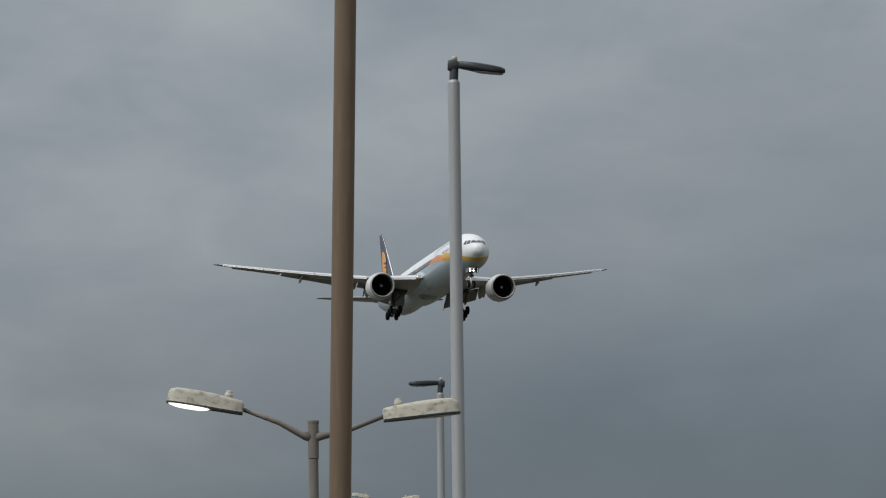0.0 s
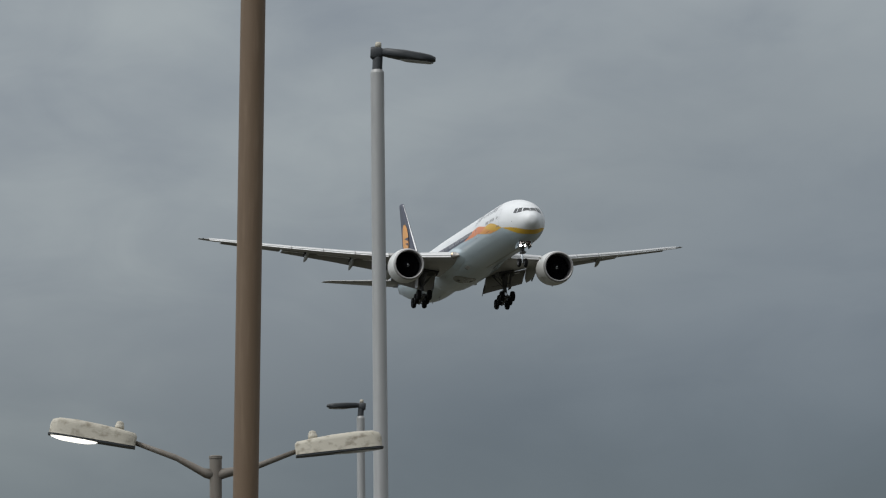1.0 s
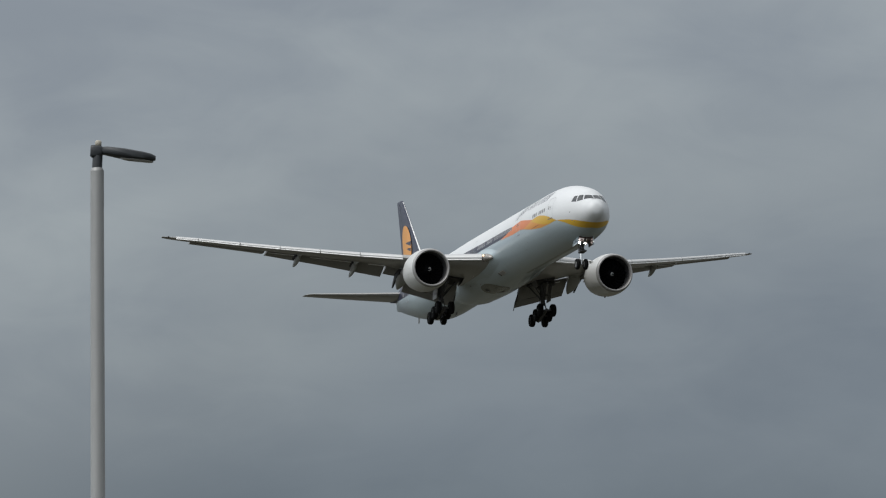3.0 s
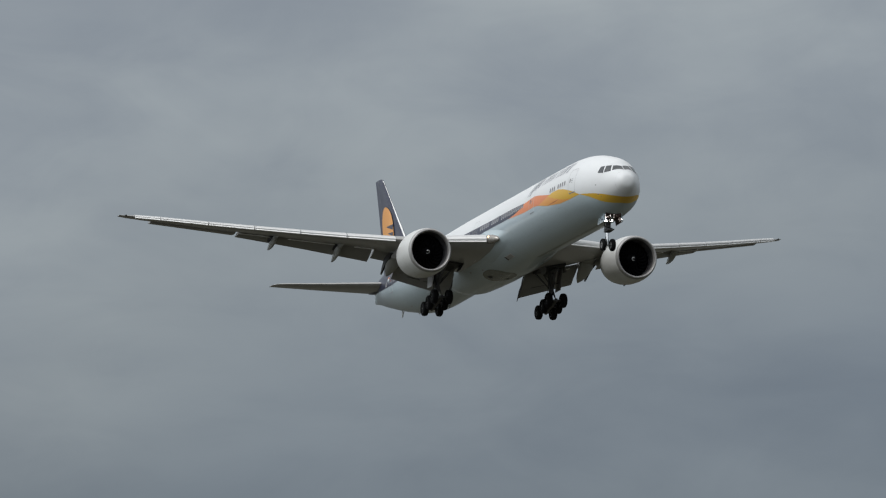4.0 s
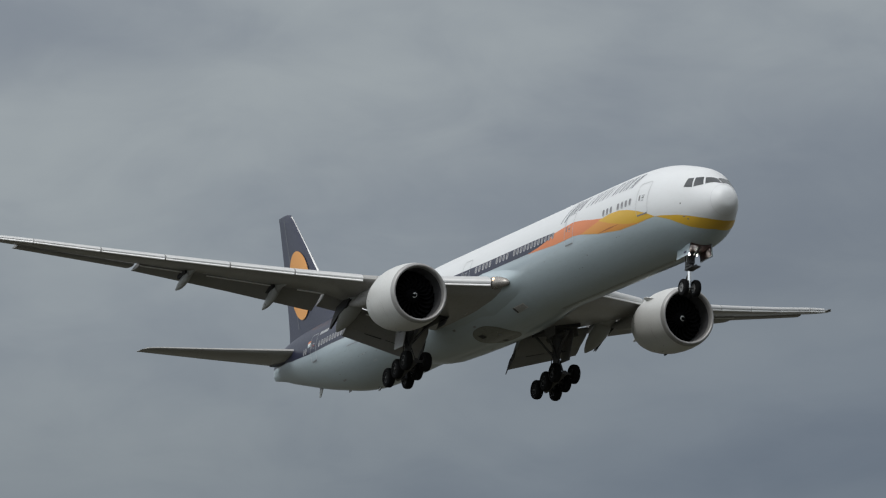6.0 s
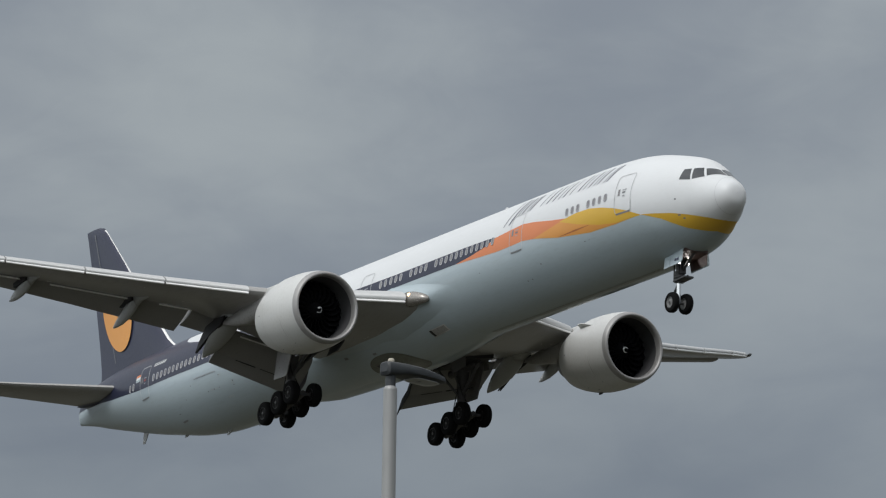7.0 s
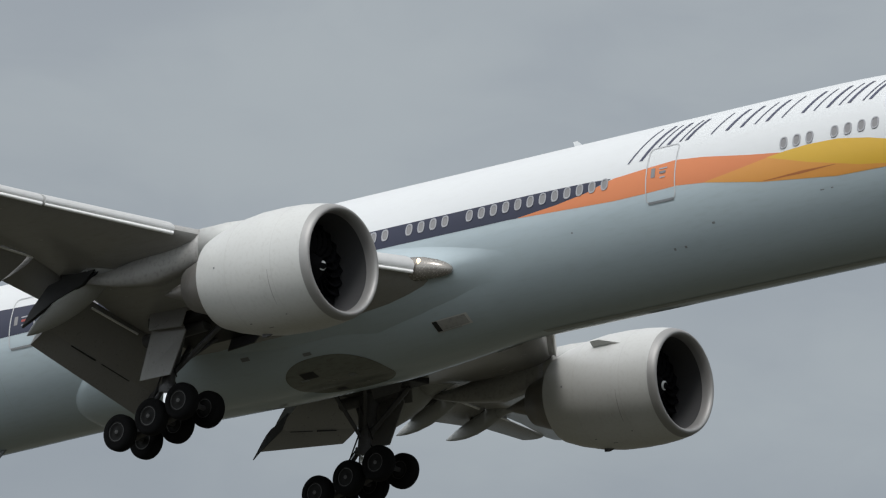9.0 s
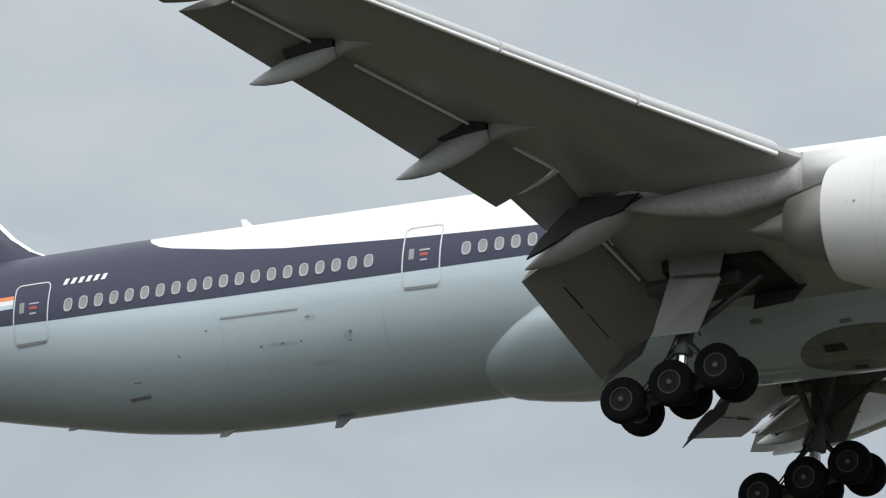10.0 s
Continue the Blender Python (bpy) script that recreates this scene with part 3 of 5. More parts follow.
def panel(name, ends, side, mat, n=10):
    """A flap or slat: for each end (y, front station and height, rear station and height, thickness), a closed slim section between them."""
    rings = []
    for y, s0, z0, s1, z1, th in ends:
        d = Vector((-(s1 - s0), 0, z1 - z0))
        L = d.length
        d.normalize()
        up = Vector((d.z, 0, -d.x)) if d.x < 0 else Vector((-d.z, 0, d.x))
        o = Vector((-s0, side * y, z0))
        rings.append([o + d * (x * L) + up * (h * th) for x, h in airfoil(n, 0.995)])
    return sharp(loft(name, rings, mat), 50)


def wing(plane, side):
    sec = airfoil()
    rings = []
    for y, s0, z0, s1, z1, th in WING_PLAN:
        L = (s1 - s0) / 0.8
        slope = (z1 - z0) / (s1 - s0)
        rings.append([Vector((-(s0 + x * L), side * y, z0 + slope * x * L + h * th)) for x, h in sec])
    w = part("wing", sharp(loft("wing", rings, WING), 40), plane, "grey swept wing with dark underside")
    # slats along the leading edge, drooped a little ahead of the wing
    for ys in ((3.95, 8.9), (10.9, 14.6), (14.68, 18.2), (18.28, 21.8), (21.88, 25.4), (25.48, 29.2), (29.25, 31.2)):
        ends = []
        for y in ys:
            s0, z0, s1, z1, th = wing_at(y)
            c = 0.42 + 0.11 * (s1 - s0)
            c = min(c, 1.35)
            ends.append((y, s0 - 0.24, z0 - 0.09, s0 - 0.1 + c, z0 + 0.3 * th + 0.13, 0.27 * th + 0.15))
        slat = part("slat", panel("slat", ends, side, SLAT), w, "grey leading-edge slat with a bare metal nose")
        nose = [Vector((-(e[1] + 0.06), side * e[0], e[2] - 0.05 - 0.14 * e[5])) for e in ends]
        part("slat_nose", rod("slat_nose", nose[0], nose[1], 0.07, 0.055, BARE, 12), slat, "bright bare metal nose strip")
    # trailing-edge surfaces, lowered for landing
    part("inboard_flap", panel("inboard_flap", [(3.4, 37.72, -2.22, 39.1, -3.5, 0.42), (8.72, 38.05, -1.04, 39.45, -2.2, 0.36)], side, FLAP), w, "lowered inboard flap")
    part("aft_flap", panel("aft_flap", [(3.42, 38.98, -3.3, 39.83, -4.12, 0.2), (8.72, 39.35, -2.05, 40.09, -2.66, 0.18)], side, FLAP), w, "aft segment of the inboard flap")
    part("flap_fence", slab("flap_fence", [(-38.3, side * 3.36, -2.9), (-39.3, side * 3.36, -3.55), (-39.95, side * 3.36, -4.4), (-39.7, side * 3.36, -4.2), (-38.6, side * 3.36, -3.5)], (0, 0.06, 0), STRUT), w)
    # black rods draw the shade of the slot between the two flap segments
    for y0, y1, r in ((4.5, 5.9, 0.028), (6.2, 7.4, 0.034)):
        part("slot_shade_rod", rod("slot_shade_rod", (-39.17 - (y0 - 4.7) * 0.058, side * y0, -3.18 + (y0 - 4.7) * 0.238), (-39.17 - (y1 - 4.7) * 0.058, side * y1, -3.18 + (y1 - 4.7) * 0.238), r, r * 0.7, BLACK, 8), w, "black rod for the shade between the flap segments")
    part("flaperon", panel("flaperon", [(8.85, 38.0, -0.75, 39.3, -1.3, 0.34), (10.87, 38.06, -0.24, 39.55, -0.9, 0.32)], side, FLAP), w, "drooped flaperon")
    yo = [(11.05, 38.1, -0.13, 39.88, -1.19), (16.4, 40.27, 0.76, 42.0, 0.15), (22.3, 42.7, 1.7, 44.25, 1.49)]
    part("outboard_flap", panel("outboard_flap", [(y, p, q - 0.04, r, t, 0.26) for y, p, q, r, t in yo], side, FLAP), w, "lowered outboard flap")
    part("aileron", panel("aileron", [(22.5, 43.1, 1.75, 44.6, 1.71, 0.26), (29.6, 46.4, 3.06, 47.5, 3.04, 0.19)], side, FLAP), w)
    # bright rods stand in for the sky light showing through the flap gaps
    for y0, y1 in ((10.9, 12.6), (13.6, 18.2), (19.3, 22.3)):
        ends = [Vector((-interp(y, [(11.05, 38.05), (16.4, 40.23), (22.3, 42.65)]), side * y, interp(y, [(11.05, -0.34), (16.4, 0.555), (22.3, 1.52)]))) for y in (y0, y1)]
        part("gap_light_rod", rod("gap_light_rod", ends[0], ends[1], 0.045, 0.045, BARE, 8), w, "bright rod standing in for sky light through the flap gap")
    # black plates merge the flap seal with the shade of the cavity round it
    for y, d in ((9.8, 0.0), (9.9, 0.06)):
        part("seal_shade_plate", slab("seal_shade_plate", [(-36.0 - d, side * y, -0.98 + d), (-37.2, side * y, -0.98 + d), (-38.2, side * y, -1.25 + 2 * d), (-39.0, side * y, -1.86), (-39.48 + d, side * y, -2.4), (-39.0, side * y, -2.22), (-38.0, side * y, -1.75), (-36.6, side * y, -1.35)], (0, 0.06, 0), BLACK), w, "black plate for the seal and shaded cavity beside the flap fairing")
    # the same light drawn as a rod in the inboard gap
    part("gap_light_rod", rod("gap_light_rod", (-37.72, side * 5.7, -2.02), (-37.95, side * 7.9, -1.52), 0.045, 0.045, BARE, 8), w, "bright rod standing in for sky light through the flap gap")
    # canoe fairings of the flap tracks
    for y, tip_s, tip_z, join, start, wide in ((13.9, 41.64, -1.0, 38.8, 36.9, 0.42), (19.4, 43.51, 0.26, 40.9, 39.4, 0.38), (9.25, 39.75, -2.5, 36.4, 34.4, 0.42)):
        s0, z0, s1, z1, th = wing_at(y)
        low = lambda s: z0 + (z1 - z0) * (s - s0) / (s1 - s0) - 0.38 * th * (1 - 0.6 * (s - s0) / (s1 - s0))
        d = 2 * math.pi / 18
        zj = low(join)
        front = [(start, low(start) + 0.12, 0.02), (start + (join - start) * 0.35, low(start + 0.5) + 0.05, 0.45), (start + (join - start) * 0.75, zj + 0.02, 0.8), (join, zj - 0.06, 0.95)]
        rear = [(join + 0.05, zj - 0.08, 0.95)]
        for t, r in ((0.2, 1.0), (0.42, 0.95), (0.64, 0.75), (0.82, 0.48), (0.94, 0.22), (1.0, 0.04)):
            rear.append((join + (tip_s - join) * t, zj - 0.08 + (tip_z - zj + 0.08) * t - 0.16 * math.sin(t * math.pi) * 0.6, r))
        for nm, path, lab in (("fairing_front", front, ""), ("flap_track_fairing", rear, "pale canoe-shaped flap track fairing")):
            rings = [[Vector((-s, side * y + (0.68 if y < 10 else wide * 0.62) * r * math.cos(k * d), z + wide * 1.05 * r * math.sin(k * d))) for k in range(18)] for s, z, r in path]
            part(nm, loft(nm, rings, FAIR), w, lab)
        # black slab set outboard gives the shadow in the gap over the fairing
        part("fairing_gap_shade", slab("fairing_gap_shade", [(-join + 0.02, side * y, zj + 0.3), (-join - 0.5, side * y, zj + 0.42), (-join - 1.5, side * y, zj + 0.12), (-join - 1.4, side * y, zj - 0.4), (-join, side * y, zj - 0.25)], (0, wide * 0.7, 0), BLACK), w).location = (-0.05, side * 0.2, 0.04)
    # wing-tip lamp and the landing light in the root
    part("tip_light", lathe("tip_light", [(-0.25, 0.01), (-0.1, 0.07), (0.2, 0.08), (0.4, 0.01)], GLASS), w).location = (-46.6, side * 31.9, 3.57)
    # lamp cover in the wing root, a glossy pointed pod with the light behind it
    rings = []
    for s, ry, rz, y, z in ((25.62, 0.03, 0.03, 3.16, -1.28), (25.68, 0.14, 0.14, 3.18, -1.27), (25.85, 0.25, 0.24, 3.24, -1.24), (26.15, 0.34, 0.33, 3.34, -1.2), (26.55, 0.4, 0.4, 3.44, -1.15), (27.0, 0.43, 0.43, 3.52, -1.12), (27.15, 0.34, 0.34, 3.52, -1.12)):
        rings.append([Vector((-s, side * (y + ry * math.cos(k * math.pi / 12)), z + rz * math.sin(k * math.pi / 12))) for k in range(24)])
    pod = part("lamp_cover", loft("lamp_cover", rings, BRONZE), w, "glossy bronze cover of the wing-root light")
    part("landing_light", lathe("landing_light", [(-0.05, 0.02), (0.0, 0.12), (0.05, 0.09), (0.08, 0.01)], WARMLAMP, seg=20), pod, "glowing warm landing light").location = (-26.6, side * 3.78, -0.98)
    # glove that swells out of the hull towards the wing root
    verts, faces = [], []
    ss, m = frange(23.2, 30.0, 0.2) + frange(30.4, 40.0, 0.4), 24
    for s in ss:
        amp = interp(s, [(23.2, 0.0), (24.2, 0.03), (25.0, 0.1), (25.8, 0.26), (26.6, 0.44), (27.6, 0.62), (29.6, 0.8), (33.0, 0.86), (36.0, 0.72), (38.5, 0.3), (40.0, -0.06)])
        half = interp(s, [(23.2, 0.25), (25.0, 0.42), (26.6, 0.62), (29.6, 0.95), (36.0, 0.8), (40.0, 0.4)])
        mid = interp(s, [(27.0, -1.12), (33.0, -1.35), (38.0, -1.7), (40.0, -1.8)])
        for j in range(m + 1):
            q = -1 + 2 * j / m
            z = max(-2.95, mid + q * half * (2.6 if q < 0 else 1.5))
            verts.append(skin(s, angle_at(s, z), side, amp * math.cos(q * math.pi / 2) ** 2 - 0.012))
    for i in range(len(ss) - 1):
        for j in range(m):
            q = i * (m + 1) + j
            faces.append((q, q + 1, q + m + 2, q + m + 1) if side > 0 else (q, q + m + 1, q + m + 2, q + 1))
    part("wing_glove", mesh_of("wing_glove", verts, faces, BELLY), w, "blended wing-root glove", False)
    # pylon: painted front fillet over the nacelle, grey rear fairing under the wing
    stages = ((26.7, -0.62, -0.95, 0.05), (28.2, -0.5, -0.85, 0.2), (30.0, -0.4, -1.2, 0.32), (31.2, -0.41, -1.5, 0.35), (31.6, -0.42, -1.6, 0.36), (33.5, -0.9, -1.9, 0.34), (35.3, -1.1, -1.65, 0.22), (36.6, -1.15, -1.3, 0.04))
    for name, cut, mat, label in (("pylon_fillet", stages[:4], COWL, "off-white front fillet of the pylon"), ("pylon", stages[3:], PYLON, "grey engine pylon")):
        rings = []
        for s, zt, zb, hw in cut:
            rings.append([Vector((-s, side * 9.75 + a * hw, zt if b > 0 else zb)) for a, b in ((-1, -1), (-1.1, 0), (-0.8, 1), (0.8, 1), (1.1, 0), (1, -1))])
            for i in (1, 4):
                rings[-1][i].z = (zt + zb) / 2
        part(name, loft(name, rings, mat), w, label)
    return w


def engine(plane, side):
    """High-bypass turbofan; the nacelle is the part, and its pieces hang on it."""
    o = Vector((-25.08, side * 9.76, -2.62))
    out = [(0.3, 1.985), (0.7, 2.06), (1.3, 2.12), (2.0, 2.145), (2.9, 2.12), (3.8, 2.0), (4.6, 1.81), (5.2, 1.6), (5.2, 1.54), (4.6, 1.5)]
    nac = part("engine_nacelle", sharp(lathe("engine_nacelle", [(-a, r) for a, r in out], COWL, seg=72), 45), plane, "off-white engine nacelle with a metal inlet lip")
    bm = bmesh.new()
    bm.from_mesh(nac.data)
    bmesh.ops.delete(bm, geom=[f for f in bm.faces if len(f.verts) > 8], context="FACES")
    bm.to_mesh(nac.data)
    bm.free()
    nac.location = o
    nac.rotation_euler = (0, radians(2.0), radians(1.0 * side))
    ang = [(1.68, 0.42), (1.685, 0.25), (1.71, 0.1), (1.76, 0.02), (1.82, 0.0), (1.885, 0.05), (1.94, 0.15), (1.986, 0.3)]
    part("inlet_lip", mesh_open(lathe("inlet_lip", [(-d, r) for r, d in ang], LIP, seg=72)), nac, "bare metal inlet lip")
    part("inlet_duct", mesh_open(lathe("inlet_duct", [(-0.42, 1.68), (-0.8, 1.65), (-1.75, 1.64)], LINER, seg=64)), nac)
    # black disc in place of the unlit depth behind the fan
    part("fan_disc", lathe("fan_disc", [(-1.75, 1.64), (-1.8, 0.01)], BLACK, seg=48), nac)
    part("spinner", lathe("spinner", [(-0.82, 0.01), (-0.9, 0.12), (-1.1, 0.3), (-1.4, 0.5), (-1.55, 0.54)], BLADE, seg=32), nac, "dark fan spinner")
    # white comma on the spinner
    verts, faces = [], []
    for k in range(19):
        t = k / 18
        a = radians(20 + 290 * t)
        for g in (-1, 1):
            r = 0.08 + 0.11 * t + g * (0.05 - 0.035 * t)
            x = -0.81 - (r - 0.12) * 1.05 - 0.09 + 0.03
            verts.append((x, r * math.cos(a) * side, r * math.sin(a)))
    for k in range(18):
        faces.append((2 * k, 2 * k + 1, 2 * k + 3, 2 * k + 2))
    part("spinner_mark", mesh_of("spinner_mark", verts, faces, REGMARK), nac, "white spiral mark", False)
    # wide-chord fan blades
    rings = []
    for j in range(7):
        r = 0.45 + 1.15 * j / 6
        tw = radians(20 + 42 * j / 6)
        c = 0.24 + 0.05 * math.sin(j / 6 * math.pi)
        lean = radians(9 * math.sin(j / 6 * math.pi * 1.3))
        rr = []
        for dx, dt in ((-c, -0.01), (c, -0.01), (c, 0.01), (-c, 0.01)):
            x = -1.5 + dx * math.cos(tw)
            tan = dx * math.sin(tw) + dt + r * lean
            a = tan / r
            rr.append(Vector((x, r * math.sin(a), r * math.cos(a))))
        rings.append(rr)
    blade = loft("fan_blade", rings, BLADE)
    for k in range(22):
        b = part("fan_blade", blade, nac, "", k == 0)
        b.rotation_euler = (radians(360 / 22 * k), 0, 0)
    part("core_cowl", lathe("core_cowl", [(-4.4, 1.2), (-5.2, 1.2), (-5.9, 1.02), (-6.6, 0.8), (-6.6, 0.74), (-6.3, 0.7)], CORE, seg=40), nac, "heat-stained core cowl")
    part("exhaust_plug", lathe("exhaust_plug", [(-6.2, 0.52), (-6.8, 0.42), (-7.5, 0.2), (-8.0, 0.02)], CORE, seg=28), nac, "conical exhaust plug")
    for s2 in (-side,):
        a = radians(52 * s2)
        u = Vector((0, math.sin(a), math.cos(a)))
        pts = [Vector((-1.6, 0, 0)) + u * 2.1, Vector((-2.9, 0, 0)) + u * 2.08, Vector((-2.9, 0, 0)) + u * 2.4, Vector((-2.5, 0, 0)) + u * 2.42]
        part("strake", slab("strake", pts, Vector((0, math.cos(a), -math.sin(a))) * 0.05, COWL), nac)
    # cowl split and latch lines
    for x in (-1.45, -3.55):
        r = float(np.interp(-x, [q[0] for q in out[:8]], [q[1] for q in out[:8]])) + 0.004
        part("cowl_seam", mesh_open(lathe("cowl_seam", [(x, r), (x - 0.02, r)], SEAM, seg=72)), nac)
    # dark lower part of the cowl split, latches and drains on both flanks
    for s2 in (-1, 1):
        verts = []
        for k in range(15):
            a = radians(14 + 34 * k / 14)
            x = -1.62 - 0.04 * k / 14
            r = float(np.interp(-x, [q[0] for q in out[:8]], [q[1] for q in out[:8]])) + 0.006
            w = 0.006 + 0.008 * math.sin(math.pi * k / 14)
            verts += [(x - w, s2 * r * math.cos(a), -r * math.sin(a)), (x + w, s2 * r * math.cos(a), -r * math.sin(a))]
        part("latch_line", mesh_of("latch_line", verts, [(2 * k, 2 * k + 1, 2 * k + 3, 2 * k + 2) for k in range(14)], PYLON), nac, "darker cowl latch line", False)
        for x, deg, w, h in ((-1.95, 20, 0.05, 0.16), (-2.0, 38, 0.05, 0.12), (-4.1, 2, 0.07, 0.07), (-1.55, 60, 0.06, 0.05), (-3.3, 66, 0.09, 0.05), (-2.6, 74, 0.2, 0.04)):
            r = float(np.interp(-x, [q[0] for q in out[:8]], [q[1] for q in out[:8]])) + 0.012
            quad = [(x + dx * w, s2 * r * math.cos(radians(deg) + dh * h / r), -r * math.sin(radians(deg) + dh * h / r)) for dx, dh in ((-0.5, -0.5), (0.5, -0.5), (0.5, 0.5), (-0.5, 0.5))]
            part("cowl_mark", mesh_of("cowl_mark", quad, [(0, 1, 2, 3)], LINE if deg > 50 or deg < 10 else SEAM), nac, "", False)
    part("drain_mast", slab("drain_mast", [(-3.0, 0, -2.08), (-3.5, 0, -2.0), (-3.5, 0, -2.16), (-3.3, 0, -2.17)], (0, 0.06, 0), STRUT), nac)
    return nac


def mesh_open(me):
    """Takes the end caps off a turned mesh."""
    bm = bmesh.new()
    bm.from_mesh(me)
    bmesh.ops.delete(bm, geom=[f for f in bm.faces if len(f.verts) > 8], context="FACES")
    bm.to_mesh(me)
    bm.free()
    return me


def tail(plane):
    for side in (-1, 1):
        sec = airfoil(12, 0.98)
        rings = []
        for y, s0, s1, z, th in ((0.6, 62.6, 69.2, 1.0, 0.62), (1.8, 63.5, 69.5, 1.1, 0.56), (6.0, 66.95, 70.9, 1.5, 0.4), (9.8, 70.0, 72.2, 1.9, 0.22), (10.35, 70.6, 72.35, 1.95, 0.16), (10.62, 71.4, 72.5, 1.98, 0.04)):
            L = s1 - s0
            rings.append([Vector((-(s0 + x * L), side * y, z + h * th)) for x, h in sec])
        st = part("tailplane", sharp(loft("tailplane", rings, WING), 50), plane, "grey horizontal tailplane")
        part("root_seal", loft("root_seal", [[Vector((-(62.9 + x * 6.6), side * yy, 1.02 + h * 0.75)) for x, h in sec] for yy in (0.9, 1.55)], NAVY), st)
    sec = airfoil(12, 0.99)
    rings = []
    for z, s0, s1, th in ((1.9, 57.9, 69.4, 0.95), (2.75, 58.8, 69.3, 0.9), (2.95, 59.3, 69.27, 0.88), (3.25, 59.95, 69.25, 0.86), (3.7, 60.58, 69.3, 0.84), (4.4, 61.28, 69.4, 0.8), (6.0, 62.8, 69.7, 0.7), (9.0, 65.75, 70.35, 0.52), (11.8, 68.5, 71.05, 0.36), (12.25, 69.0, 71.2, 0.3), (12.38, 69.5, 71.2, 0.16)):
        L = s1 - s0
        rings.append([Vector((-(s0 + x * L), h * th, z)) for x, h in sec])
    fin = part("tail_fin", sharp(loft("tail_fin", rings, NAVY), 50), plane, "navy vertical tail fin with an orange sun disc")
    rings = []
    for z, s0, th in ((2.78, 58.85, 0.06), (2.95, 59.27, 0.08), (3.25, 59.92, 0.1), (3.7, 60.55, 0.11), (4.4, 61.25, 0.11), (6.0, 62.77, 0.11), (12.1, 68.78, 0.07)):
        rings.append([Vector((-(s0 + x), h, z)) for x, h in ((0.24, th + 0.02), (0.1, th * 0.8), (-0.03, 0.0), (0.1, -th * 0.8), (0.24, -th - 0.02))])
    part("fin_leading_edge", loft("fin_leading_edge", rings, BARE), fin, "bare metal leading edge")

    def fin_half(s, z):
        s0 = interp(z, [(1.9, 57.9), (2.95, 59.3), (3.7, 60.58), (4.4, 61.28), (6.0, 62.8), (9.0, 65.75), (11.8, 68.5), (12.25, 69.0)])
        s1 = interp(z, [(1.9, 69.4), (3.1, 69.25), (6.0, 69.7), (9.0, 70.35), (11.8, 71.05), (12.25, 71.2)])
        th = interp(z, [(1.9, 0.95), (3.1, 0.86), (6.0, 0.7), (9.0, 0.52), (11.8, 0.36), (12.25, 0.3)])
        x = min(0.98, max(0.02, (s - s0) / (s1 - s0)))
        return 1.08 * th * 5 * (0.2969 * math.sqrt(x) - 0.126 * x - 0.3516 * x * x + 0.2843 * x ** 3 - 0.1036 * x ** 4)

    def disc(name, cs, cz, rs, rz, mat, side, off, a0=0, a1=360, rin=0.0):
        verts, faces = [], []
        nr, na = 8, 40
        for i in range(nr + 1):
            for k in range(na + 1):
                a = radians(a0 + (a1 - a0) * k / na)
                q = rin + (1 - rin) * i / nr
                s, z = cs + rs * q * math.cos(a) + 0.3 * rz * q * math.sin(a), cz + rz * q * math.sin(a)
                verts.append((-s, side * (fin_half(s, z) + off), z))
        for i in range(nr):
            for k in range(na):
                q = i * (na + 1) + k
                f = (q, q + 1, q + na + 2, q + na + 1)
                faces.append(f)
        return mesh_of(name, verts, faces, mat)
    for side in (-1, 1):
        part("sun_disc", disc("sun_disc", 66.75, 6.6, 1.95, 2.65, AMBER, side, 0.02), fin, "plain orange-yellow disc", False)
        for z, s0, s1, w in ((6.9, 64.95, 67.2, 0.3), (6.2, 64.9, 66.7, 0.22)):
            verts = []
            for k in range(9):
                t = k / 8
                s = s0 + (s1 - s0) * t
                for g in (-1, 1):
                    zz = z + 0.35 * t + g * w * (1 - t) * 0.9
                    verts.append((-s, side * (fin_half(s, zz) + 0.035), zz))
            part("disc_streak", mesh_of("disc_streak", verts, [(2 * k, 2 * k + 1, 2 * k + 3, 2 * k + 2) for k in range(8)], NAVY), fin, "", False)
        verts = []
        for k in range(13):
            z = 3.4 + 8.6 * k / 12
            s = 66.9 + (z - 3.4) * 0.345
            for g in (0, 0.05):
                verts.append((-s - g, side * (fin_half(s, z) + 0.012), z))
        part("rudder_line", mesh_of("rudder_line", verts, [(2 * k, 2 * k + 1, 2 * k + 3, 2 * k + 2) for k in range(12)], LINE), fin, "", False)


